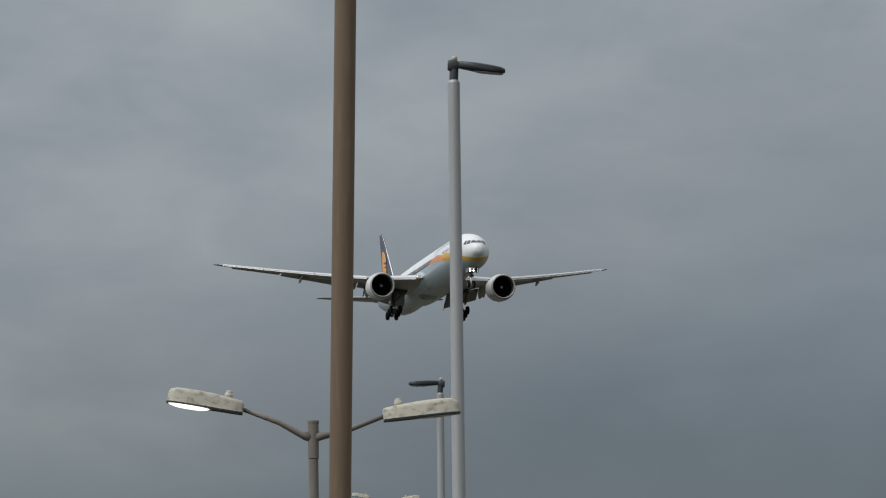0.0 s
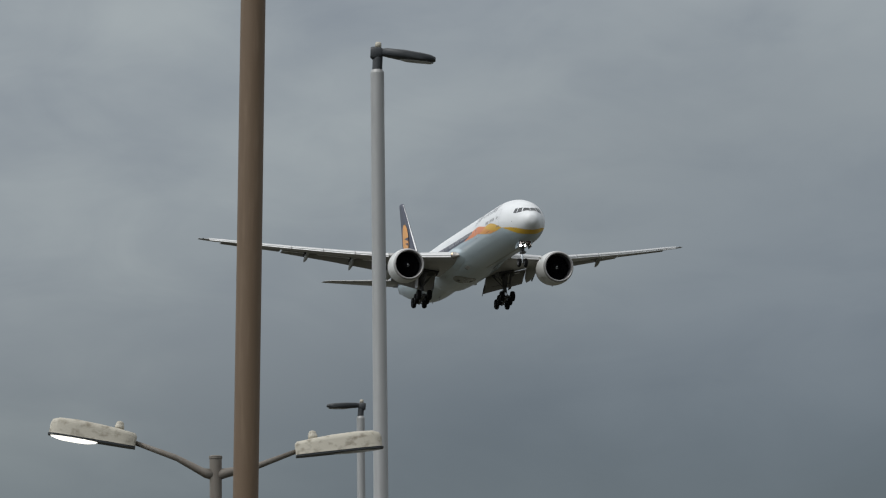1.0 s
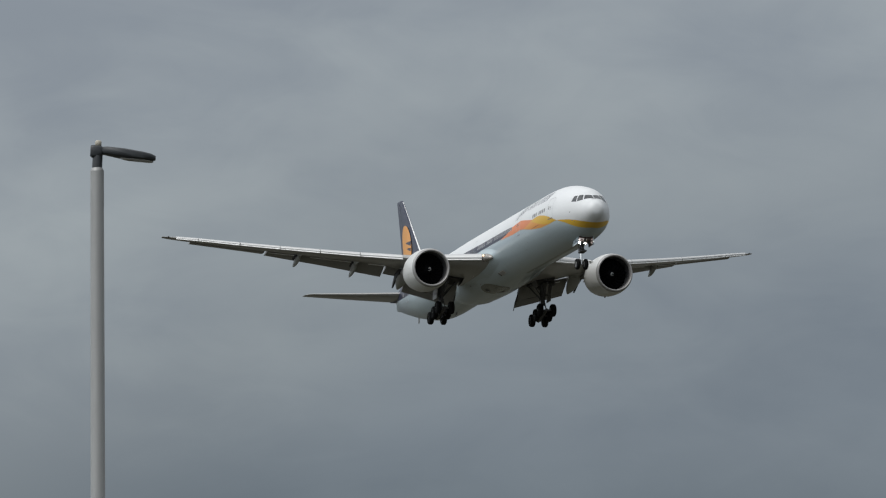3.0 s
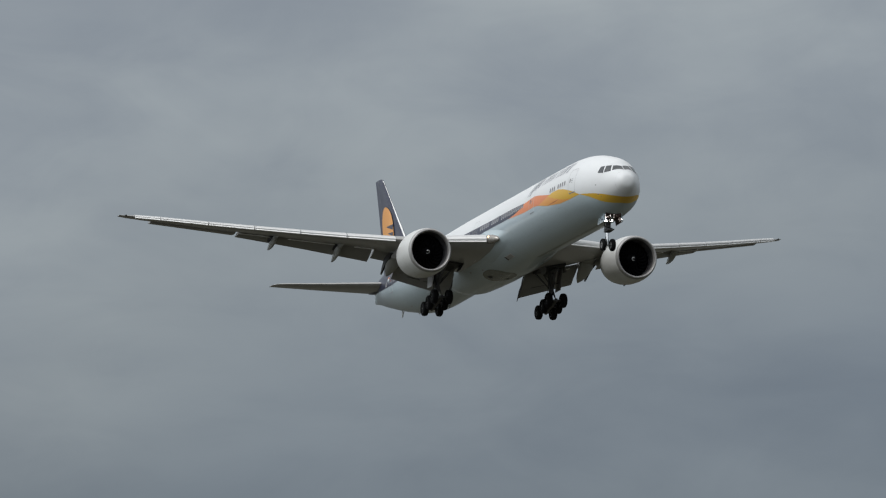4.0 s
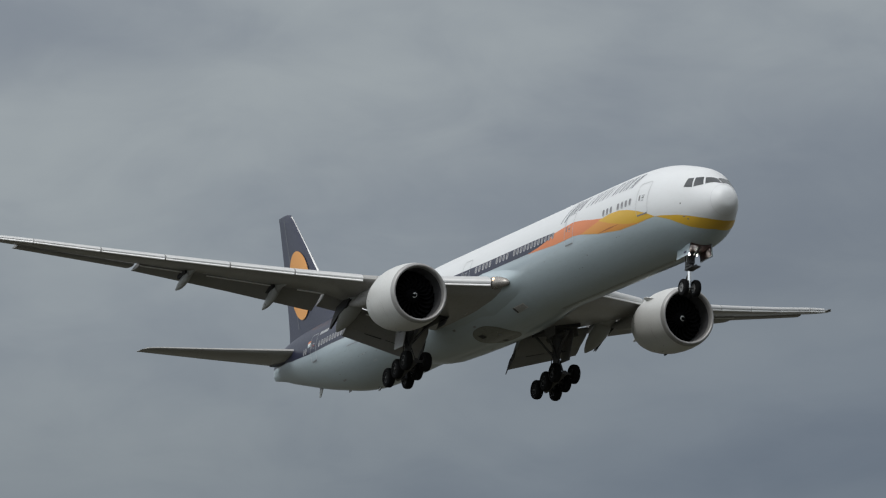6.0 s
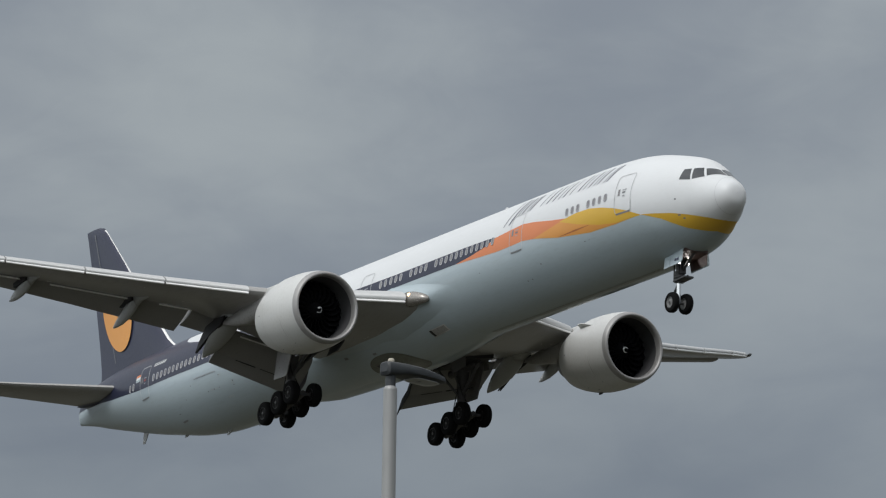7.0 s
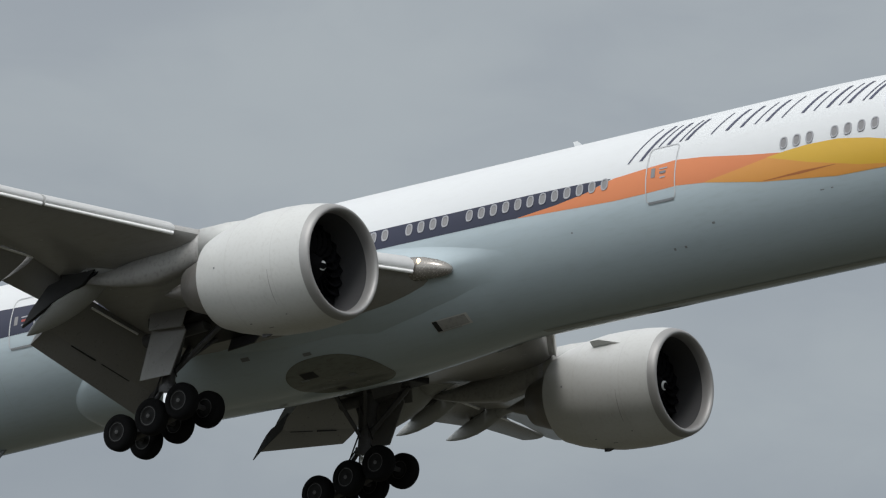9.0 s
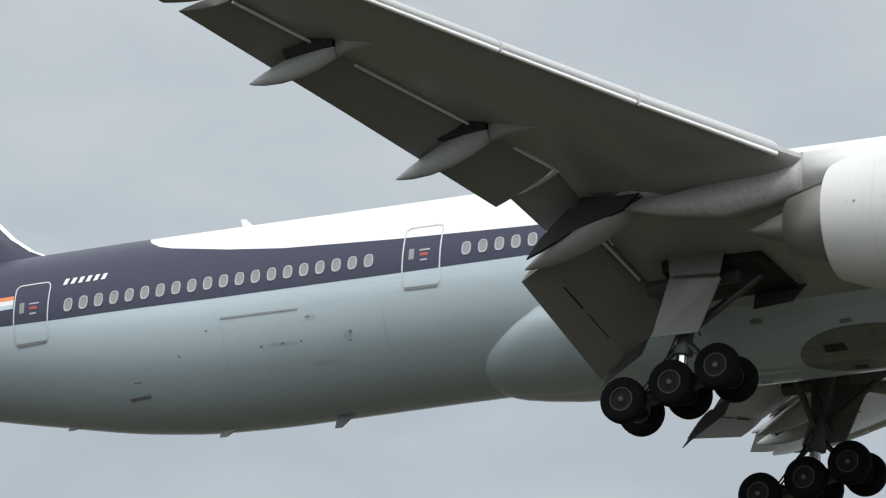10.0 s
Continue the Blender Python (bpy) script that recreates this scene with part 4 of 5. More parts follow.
def belly_fairing(plane):
    """The bulged wing-to-body fairing with its dark oval, inlets and drains."""
    swell = [(23.6, -0.06), (26.0, 0.06), (28.5, 0.26), (31.0, 0.43), (36.0, 0.48), (39.5, 0.43), (42.1, 0.36), (43.2, 0.24), (43.9, 0.13), (44.2, 0.04), (44.4, -0.05)]

    def bulge(s, th, side, off=0.0):
        shape = 0.85 + 0.45 * math.sin(2 * radians(min(th, 90)))
        sink = 0.0
        if th > 56:
            shape *= max(0.0, 1 - (th - 56) / 13) ** 0.8
            sink = 0.05 * max(0.0, min(1.0, (th - 68) / 8))
        round_off = 2.2 * max(0.0, (min(th, 70) - 22) / 40) ** 2 * min(1.0, max(0.0, (s - 38.5) / 3))
        return skin(s, th, side, interp(s + round_off, swell) * shape - sink + off)

    rings = []
    for s in frange(23.6, 27, 0.4) + frange(27.5, 41, 0.75) + frange(41.2, 44.4, 0.2):
        rings.append([bulge(s, 80 * k / 28, -1) for k in range(28, 0, -1)] + [bulge(s, 80 * k / 28, 1) for k in range(29)])
    f = part("wing_body_fairing", loft("wing_body_fairing", rings, BELLY, False), plane, "grimy pale belly fairing under the wing", False)

    def patch(name, s0, s1, y0, y1, mat, off=0.012, ragged=0.0, n=14, label=""):
        verts, faces = [], []
        rnd = random.Random(int(s0 * 100 + y0 * 10))
        for i in range(n + 1):
            s = s0 + (s1 - s0) * i / n
            ya, yb = y0 + ragged * rnd.uniform(-1, 1), y1 + ragged * rnd.uniform(-1, 1)
            for j in range(n + 1):
                y = ya + (yb - ya) * j / n
                verts.append(bulge(s, math.degrees(math.asin(min(0.99, abs(y) / 3.6))), -1 if y < 0 else 1, off))
        for i in range(n):
            for j in range(n):
                q = i * (n + 1) + j
                faces.append((q, q + n + 1, q + n + 2, q + 1))
        return part(name, mesh_of(name, verts, faces, mat), f, label, False)
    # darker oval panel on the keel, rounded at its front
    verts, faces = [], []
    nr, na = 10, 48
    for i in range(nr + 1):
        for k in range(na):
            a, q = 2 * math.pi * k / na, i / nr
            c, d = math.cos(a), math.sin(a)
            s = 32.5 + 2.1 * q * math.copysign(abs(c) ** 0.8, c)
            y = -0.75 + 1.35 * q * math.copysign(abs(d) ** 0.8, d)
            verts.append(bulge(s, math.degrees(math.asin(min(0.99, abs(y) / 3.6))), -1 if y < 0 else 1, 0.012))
    for i in range(nr):
        for k in range(na):
            faces.append((i * na + k, (i + 1) * na + k, (i + 1) * na + (k + 1) % na, i * na + (k + 1) % na))
    part("oval_panel", mesh_of("oval_panel", verts, faces, OLIVE), f, "darker oval belly panel", False)
    patch("exhaust_vent", 33.1, 33.75, -1.55, -1.2, BLACK, 0.022, 0, 4)
    patch("exhaust_vent", 31.7, 32.0, -1.0, -0.8, LINE, 0.022, 0, 4)
    patch("exhaust_vent", 33.0, 33.4, 0.1, 0.35, BLACK, 0.022, 0, 4)
    for s, y in ((32.6, -2.3), (35.2, -2.55), (33.6, -1.2), (36.1, 0.6)):
        patch("drain_hole", s, s + 0.36, y, y + 0.11, LINE, 0.02, 0, 4)
    for side in (-1, 1):
        # flush ram-air inlet: frame, flat floor and lip; a black sheet paints the mouth's shade
        # laid on the fairing between two stations and two angles
        def sheet(name, s0, s1, t0, t1, off, mat, label="", skew=0.0):
            v = [bulge(s0 + (s1 - s0) * a / 6 + skew * b, t0 + (t1 - t0) * b / 3, side, off) for a in range(7) for b in range(4)]
            fc = [(a * 4 + b, a * 4 + b + 1, a * 4 + b + 5, a * 4 + b + 4) for a in range(6) for b in range(3)]
            part(name, mesh_of(name, v, fc if side > 0 else [q[::-1] for q in fc], mat), f, label, False)
        sheet("inlet_frame", 25.95, 27.42, 29.3, 38.3, 0.02, SEAM, "grey frame of the ram-air inlet")
        sheet("inlet_floor", 26.05, 27.3, 30.2, 37.5, 0.028, PYLON, "flat grey floor of the ram-air inlet")
        sheet("mouth_shade", 27.2, 27.4, 29.8, 38.0, 0.034, BLACK)
        sheet("inlet_lip", 26.4, 27.4, 29.2, 30.3, 0.06, FAIR)
    # belly marks along the hull
    for side in (-1, 1):
        for s, z, w, h in ((20.6, -0.9, 0.1, 0.08), (14.9, -1.55, 0.16, 0.1), (16.75, -2.05, 0.12, 0.1), (16.3, -2.05, 0.12, 0.1), (55.3, -2.46, 1.0, 0.11), (53.6, -1.6, 0.12, 0.08), (52.6, -1.0, 0.1, 0.08), (50.2, -1.6, 0.18, 0.07), (49.6, -1.6, 0.1, 0.07),
                           (10.4, -1.3, 0.2, 0.05), (10.0, -1.3, 0.12, 0.05), (50.9, -1.62, 0.12, 0.08), (48.0, -1.5, 0.12, 0.12), (48.05, -1.72, 0.14, 0.06), (49.3, -0.95, 0.2, 0.06), (55.2, -2.1, 0.35, 0.05), (47.3, 0.3, 0.1, 0.05)):
            on_skin("service_mark", s, z, w * 0.75, h * 0.7, LINE, plane, side)
        for s in (46.9, 52.1):
            on_skin("panel_seam", s, -1.8, 0.035, 2.0, FADED, plane, side, 0.006, rows=14, cols=1)
        for s, z, w, h in ((49.2, -0.98, 0.3, 0.16), (48.1, -1.56, 0.26, 0.2), (50.2, -1.6, 0.8, 0.09), (49.0, -2.2, 0.7, 0.12)):
            on_skin("smudge", s, z, w, h, FADED, plane, side, 0.005, skew=0.5, rows=3, cols=3)
        on_skin("cargo_door_sill", 50.85, -0.68, 2.55, 0.03, TRIM, plane, side, cols=8)
        on_skin("cargo_scuff", 50.85, -0.73, 2.55, 0.018, LINE, plane, side, cols=8)
    for s, h in ((22.4, 0.4), (52.6, 0.42)):
        p = skin(s, 180)
        part("blade_antenna", slab("blade_antenna", [p + Vector((0.3, 0, 0)), p + Vector((-0.15, 0, 0)), p + Vector((-0.3, 0, h)), p + Vector((-0.12, 0, h))], (0, 0.05, 0), WHITE), plane, "white blade antenna")
    for s, h in ((49.3, 0.36), (53.1, 0.22), (63.4, 0.6), (58.2, 0.06)):
        if h:
            p = skin(s, 0)
            part("blade_antenna", slab("blade_antenna", [p + Vector((0.3, 0, 0.05)), p + Vector((-0.3, 0, 0.12)), p + Vector((-0.42, 0, -h)), p + Vector((-0.2, 0, -h))], (0, 0.06, 0), FAIR if s > 50 else LINE), plane, "small belly antenna")


def tyre(name, r, w):
    prof = []
    for k in range(13):
        a = math.pi * k / 12
        c, s = math.cos(a), math.sin(a)
        prof.append((-w / 2 * math.copysign(abs(c) ** 0.6, c), r * 0.56 + r * 0.44 * max(0, s) ** 0.55))
    return mesh_open(lathe(name, prof, TYRE, axis="y", seg=40))


def wheel(parent, p, r, w, meshes):
    t = new("tyre", meshes[0])
    t.parent, t.location = parent, p
    h = new("wheel_rim", meshes[1])
    h.parent, h.location = parent, p
    c = new("hub_cap", meshes[2])
    c.parent, c.location = parent, p


def rim_mesh(r, w, mat=RIM):
    prof = [(-w * 0.42, 0.02), (-w * 0.44, r * 0.14), (-w * 0.34, r * 0.2), (-w * 0.28, r * 0.42), (-w * 0.4, r * 0.52), (-w * 0.42, r * 0.58),
            (w * 0.42, r * 0.58), (w * 0.4, r * 0.52), (w * 0.28, r * 0.42), (w * 0.34, r * 0.2), (w * 0.44, r * 0.14), (w * 0.42, 0.02)]
    return lathe("wheel_rim", prof, mat, axis="y", seg=28)


def hub_mesh(r, w):
    """Pale hub cap and the thin ring of the flange, on both faces."""
    me = lathe("hub_cap", [(-w * 0.47, 0.01), (-w * 0.47, r * 0.1), (-w * 0.4, r * 0.13), (w * 0.4, r * 0.13), (w * 0.47, r * 0.1), (w * 0.47, 0.01)], HUB, axis="y", seg=20)
    bm = bmesh.new()
    bm.from_mesh(me)
    for d in (-1, 1):
        rings = [[bm.verts.new((rr * math.cos(k * math.pi / 16), d * w * 0.435, rr * math.sin(k * math.pi / 16))) for k in range(32)] for rr in (r * 0.475, r * 0.5)]
        for k in range(32):
            bm.faces.new((rings[0][k], rings[0][(k + 1) % 32], rings[1][(k + 1) % 32], rings[1][k]))
    bm.to_mesh(me)
    bm.free()
    return me


def landing_gear(plane):
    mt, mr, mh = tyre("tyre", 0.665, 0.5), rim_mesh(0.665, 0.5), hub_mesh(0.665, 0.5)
    for me in (mt, mr):
        bm = bmesh.new()
        bm.from_mesh(me)
        bmesh.ops.recalc_face_normals(bm, faces=bm.faces)
        bm.to_mesh(me)
        bm.free()
    for side in (-1, 1):
        y = side * 5.49
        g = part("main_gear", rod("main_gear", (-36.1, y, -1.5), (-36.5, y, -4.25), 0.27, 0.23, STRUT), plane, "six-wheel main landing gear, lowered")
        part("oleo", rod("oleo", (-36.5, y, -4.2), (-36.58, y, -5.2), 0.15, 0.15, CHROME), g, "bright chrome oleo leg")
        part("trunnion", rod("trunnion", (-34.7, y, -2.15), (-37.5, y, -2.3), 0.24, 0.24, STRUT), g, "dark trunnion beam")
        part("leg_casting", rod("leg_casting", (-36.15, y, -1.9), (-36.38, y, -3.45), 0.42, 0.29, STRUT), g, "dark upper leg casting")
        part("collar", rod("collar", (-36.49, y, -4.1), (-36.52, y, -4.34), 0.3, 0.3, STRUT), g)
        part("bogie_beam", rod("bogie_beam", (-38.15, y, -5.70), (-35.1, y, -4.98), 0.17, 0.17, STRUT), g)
        for s, z in ((38.05, -5.68), (36.6, -5.34), (35.22, -5.01)):
            part("axle", rod("axle", (-s, y - 0.9, z), (-s, y + 0.9, z), 0.09, 0.09, STRUT), g)
            for d in (-0.7, 0.7):
                wheel(g, (-s, y + d, z), 0.665, 0.5, (mt, mr, mh))
        part("drag_brace", rod("drag_brace", (-34.2, y - side * 0.2, -2.2), (-36.3, y, -3.7), 0.1, 0.1, STRUT), g)
        part("side_brace", rod("side_brace", (-36.7, side * 4.0, -2.25), (-36.45, y, -3.9), 0.09, 0.07, STRUT), g)
        part("side_brace", rod("side_brace", (-35.3, side * 4.1, -2.2), (-36.4, y, -3.6), 0.07, 0.06, STRUT), g)
        part("torque_link", rod("torque_link", (-36.75, y, -4.2), (-37.35, y, -4.8), 0.07, 0.06, STRUT), g)
        part("torque_link", rod("torque_link", (-37.35, y, -4.8), (-36.8, y, -5.3), 0.06, 0.07, STRUT), g)
        part("tilt_actuator", rod("tilt_actuator", (-36.3, y + side * 0.15, -4.1), (-35.5, y + side * 0.1, -4.95), 0.07, 0.05, STRUT), g)
        for dy, z0, x2, z2 in ((0.3, -3.2, -36.9, -4.7), (-0.3, -3.4, -37.2, -4.9), (0.2, -3.9, -35.6, -4.8), (-0.34, -2.6, -35.9, -3.9)):
            part("hydraulic_line", rod("hydraulic_line", (-36.35, y + dy, z0), (x2, y + dy * 0.6, z2), 0.03, 0.025, BLACK, 6), g)
        part("lock_link", rod("lock_link", (-37.0, y + side * 0.2, -2.3), (-36.6, y + side * 0.3, -3.6), 0.06, 0.05, STRUT, 8), g)
        for dy, x2 in ((0.12, -37.9), (-0.14, -37.7)):
            part("brake_hose", rod("brake_hose", (-36.7, y + dy, -4.1), (x2, y + dy * 2, -5.35), 0.028, 0.028, BLACK, 6), g)
        yd = side * 6.15
        plate = [(-37.2, yd, -3.93), (-35.8, yd, -3.93), (-35.1, yd, -2.45), (-35.45, yd + side * 0.1, -1.7), (-36.4, yd + side * 0.1, -1.7)]
        part("gear_door", slab("gear_door", plate, (0, 0.06, 0), FLAP), g, "flat pale gear door on the leg")
        part("gear_door", slab("gear_door", [(-34.9, side * 6.3, -1.6), (-36.6, side * 6.3, -1.5), (-36.5, side * 6.5, -2.3), (-35.0, side * 6.5, -2.4)], (0, 0.05, 0), FLAP), g)
        part("door_link", rod("door_link", (-36.3, yd, -3.2), (-36.4, y, -3.4), 0.04, 0.04, STRUT, 8), g)
        # open wheel bay in the wing root, its shade drawn as a black slab
        part("wheel_bay", slab("wheel_bay", [(-33.6, side * 3.9, -2.12), (-36.9, side * 3.9, -2.2), (-36.9, side * 6.1, -1.86), (-33.9, side * 6.1, -1.8)], (0, 0, 0.35), BLACK, 0.04), g, "black slab for the shaded open wheel bay")
        part("bay_door", slab("bay_door", [(-33.3, side * 3.85, -2.4), (-34.9, side * 3.85, -2.5), (-34.9, side * 4.1, -3.1), (-33.7, side * 4.1, -3.0)], (0, 0.05, 0), STRUT), g).location = (0, 0, 0.3)
    nt, nr, nh = tyre("tyre", 0.54, 0.36), rim_mesh(0.54, 0.36, WHEELGREY), hub_mesh(0.54, 0.36)
    for me in (nt, nr):
        bm = bmesh.new()
        bm.from_mesh(me)
        bmesh.ops.recalc_face_normals(bm, faces=bm.faces)
        bm.to_mesh(me)
        bm.free()
    g = part("nose_gear", rod("nose_gear", (-5.7, 0, -2.8), (-5.88, 0, -4.1), 0.2, 0.18, STRUT), plane, "two-wheel nose landing gear, lowered")
    part("oleo", rod("oleo", (-5.88, 0, -4.05), (-5.92, 0, -5.2), 0.125, 0.12, CHROME), g, "bright chrome oleo leg")
    part("axle", rod("axle", (-5.9, -0.62, -5.19), (-5.9, 0.62, -5.19), 0.07, 0.07, STRUT), g)
    for d in (-0.42, 0.42):
        wheel(g, (-5.9, d, -5.19), 0.54, 0.36, (nt, nr, nh))
        s2 = 1 if d > 0 else -1
        part("gear_door", slab("gear_door", [(-4.3, s2 * 0.76, -2.7), (-5.45, s2 * 0.76, -2.86), (-5.45, s2 * 0.84, -3.46), (-4.4, s2 * 0.84, -3.42), (-4.3, s2 * 0.83, -3.3)], (0, 0.05, 0), BELLY), g, "pale blue nose-gear door")
        part("gear_door", slab("gear_door", [(-5.48, s2 * 0.76, -2.87), (-5.97, s2 * 0.76, -2.9), (-5.97, s2 * 0.84, -3.5), (-5.48, s2 * 0.84, -3.46)], (0, 0.05, 0), BELLY), g)
        part("door_lining", slab("door_lining", [(-4.34, s2 * 0.725, -2.72), (-5.93, s2 * 0.725, -2.9), (-5.93, s2 * 0.80, -3.46), (-4.44, s2 * 0.80, -3.38)], (0, 0.02, 0), BAYRED), g, "red-brown inner face of the gear door")
        for k in range(2):
            part("door_bar", slab("door_bar", [(-4.62 - k * 0.2, s2 * 0.84, -3.12), (-4.74 - k * 0.2, s2 * 0.84, -3.13), (-4.74 - k * 0.2, s2 * 0.85, -3.26), (-4.62 - k * 0.2, s2 * 0.85, -3.25)], (0, 0.06, 0), MARK), g)
        lampm = lathe("landing_light", [(0.02, 0.01), (0.02, 0.1), (0.0, 0.1), (-0.01, 0.01)], LAMP, seg=20)
        part("landing_light", lampm, g, "glowing landing light").location = (-5.5, s2 * 0.27, -3.13)
        part("light_housing", mesh_open(lathe("light_housing", [(-0.16, 0.04), (-0.06, 0.115), (0.12, 0.125), (0.12, 0.112), (0.03, 0.105)], STRUT, seg=20)), g, "dark lamp housing").location = (-5.5, s2 * 0.27, -3.13)
        part("light_bracket", rod("light_bracket", (-5.68, 0, -3.15), (-5.6, s2 * 0.27, -3.14), 0.05, 0.05, STRUT, 8), g)
        part("steering_actuator", rod("steering_actuator", (-5.35, s2 * 0.2, -3.85), (-5.95, s2 * 0.22, -3.87), 0.08, 0.08, STRUT, 10), g)
    part("torque_link", rod("torque_link", (-6.0, 0, -4.25), (-6.32, 0, -4.55), 0.08, 0.06, STRUT, 8), g)
    part("torque_link", rod("torque_link", (-6.32, 0, -4.55), (-6.02, 0, -4.98), 0.06, 0.08, STRUT, 8), g)
    part("drag_brace", rod("drag_brace", (-4.4, 0.0, -2.8), (-5.6, 0, -3.6), 0.09, 0.08, STRUT), g)
    for dy, x0, z0, x1, z1, r in ((0.16, -5.5, -2.9, -5.6, -3.7, 0.045), (-0.16, -5.5, -2.9, -5.6, -3.7, 0.045), (0.22, -5.95, -3.0, -6.0, -3.95, 0.035), (-0.22, -5.95, -3.0, -6.0, -3.95, 0.035), (0.1, -6.05, -4.0, -6.1, -5.0, 0.025)):
        part("hydraulic_line", rod("hydraulic_line", (x0, dy, z0), (x1, dy, z1), r, r, BLACK, 8), g)
    part("steering_collar", rod("steering_collar", (-5.82, 0, -3.55), (-5.88, 0, -4.12), 0.29, 0.25, STRUT), g, "dark steering collar")
    part("valve_box", slab("valve_box", [(-5.45, -0.17, -3.5), (-5.75, -0.17, -3.5), (-5.75, 0.17, -3.5), (-5.45, 0.17, -3.5)], (0, 0, 0.42), STRUT, 0.03), g)
    part("steering_plate", slab("steering_plate", [(-4.95, -0.3, -3.98), (-6.0, -0.3, -4.04), (-6.0, 0.3, -4.04), (-4.95, 0.3, -3.98)], (0, 0, 0.1), STRUT, 0.02), g)
    part("wheel_bay", slab("wheel_bay", [(-4.2, -0.7, -2.75), (-6.0, -0.7, -2.94), (-6.0, 0.7, -2.94), (-4.2, 0.7, -2.75)], (0, 0, 0.16), BAYRED), g, "red-brown open nose-wheel bay")


def airliner():
    plane = tagged(new("airliner"), "white, blue-grey and navy twin-engine airliner with orange waves, landing gear down", "airliner")
    build_hull(plane)
    cabin_doors(plane)
    cockpit(plane)
    lettering(plane)
    belly_fairing(plane)
    for side in (-1, 1):
        wing(plane, side)
        engine(plane, side)
    tail(plane)
    landing_gear(plane)
    cabin_windows(plane)
    return plane


# ---- ground and buildings ----
def ground():
    n, r = 24, 4500.0
    verts = [(-r + 2 * r * i / n, -r + 2 * r * j / n, 0) for i in range(n + 1) for j in range(n + 1)]
    faces = [(i * (n + 1) + j, (i + 1) * (n + 1) + j, (i + 1) * (n + 1) + j + 1, i * (n + 1) + j + 1) for i in range(n) for j in range(n)]
    tagged(new("ground", mesh_of("ground", verts, faces, GRASS, False)), "rough grass field under the approach path", "ground", kind="structure")


def car_park(x, y, h, turn):
    """A plain decked car park; its roof deck carries lamps."""
    b = tagged(new("car_park"), "grey concrete decked car park with open storeys", "building")
    b.matrix_world = pose(x, y, 0, 0, 0, turn)
    step = h / 5
    for k in range(6):
        z = k * step - (0 if k else -0.2)
        part("deck", slab("deck", [(-30, -12, z), (30, -12, z), (30, 12, z), (-30, 12, z)], (0, 0, 0.4), CLAD), b)
        for yy in (-12, 12):
            part("parapet", slab("parapet", [(-30, yy, z + 0.2), (30, yy, z + 0.2), (30, yy, z + 1.2), (-30, yy, z + 1.2)], (0, 0.2, 0), CLAD), b)
    for k in range(7):
        for yy in (-11.5, 11.5):
            part("column", slab("column", [(-29 + k * 9.6, yy - 0.3, h / 2), (-28.4 + k * 9.6, yy - 0.3, h / 2), (-28.4 + k * 9.6, yy + 0.3, h / 2), (-29 + k * 9.6, yy + 0.3, h / 2)], (0, 0, h), CLAD), b)


# ---- lamps and masts ----
def led_head(sections):
    """Flat lantern, about 0.7 m long, x outwards; z = 0 at the top of its post."""
    rings = []
    for x, hw, zt, zb in sections:
        ring = []
        for k in range(16):
            a = 2 * math.pi * k / 16
            c, s = math.cos(a), math.sin(a)
            ring.append(Vector((x, hw * math.copysign(abs(c) ** 0.45, c), (zt + zb) / 2 + (zt - zb) / 2 * math.copysign(abs(s) ** 0.5, s))))
        rings.append(ring)
    return sharp(loft("lantern", rings, HEAD), 40)


WIDE = led_head(((-0.1, 0.06, 0.24, 0.14), (-0.08, 0.09, 0.255, 0.1), (0.06, 0.1, 0.26, 0.11), (0.16, 0.15, 0.252, 0.125), (0.3, 0.195, 0.236, 0.118), (0.52, 0.195, 0.205, 0.108), (0.66, 0.165, 0.18, 0.108), (0.715, 0.11, 0.165, 0.112), (0.725, 0.08, 0.155, 0.118)))
SLIM = led_head(((-0.085, 0.05, 0.235, 0.12), (-0.06, 0.06, 0.245, 0.1), (0.035, 0.06, 0.24, 0.11), (0.05, 0.05, 0.228, 0.145), (0.1, 0.09, 0.232, 0.138), (0.3, 0.145, 0.216, 0.108), (0.5, 0.145, 0.19, 0.092), (0.6, 0.12, 0.172, 0.096), (0.645, 0.07, 0.156, 0.106), (0.655, 0.05, 0.15, 0.112)))


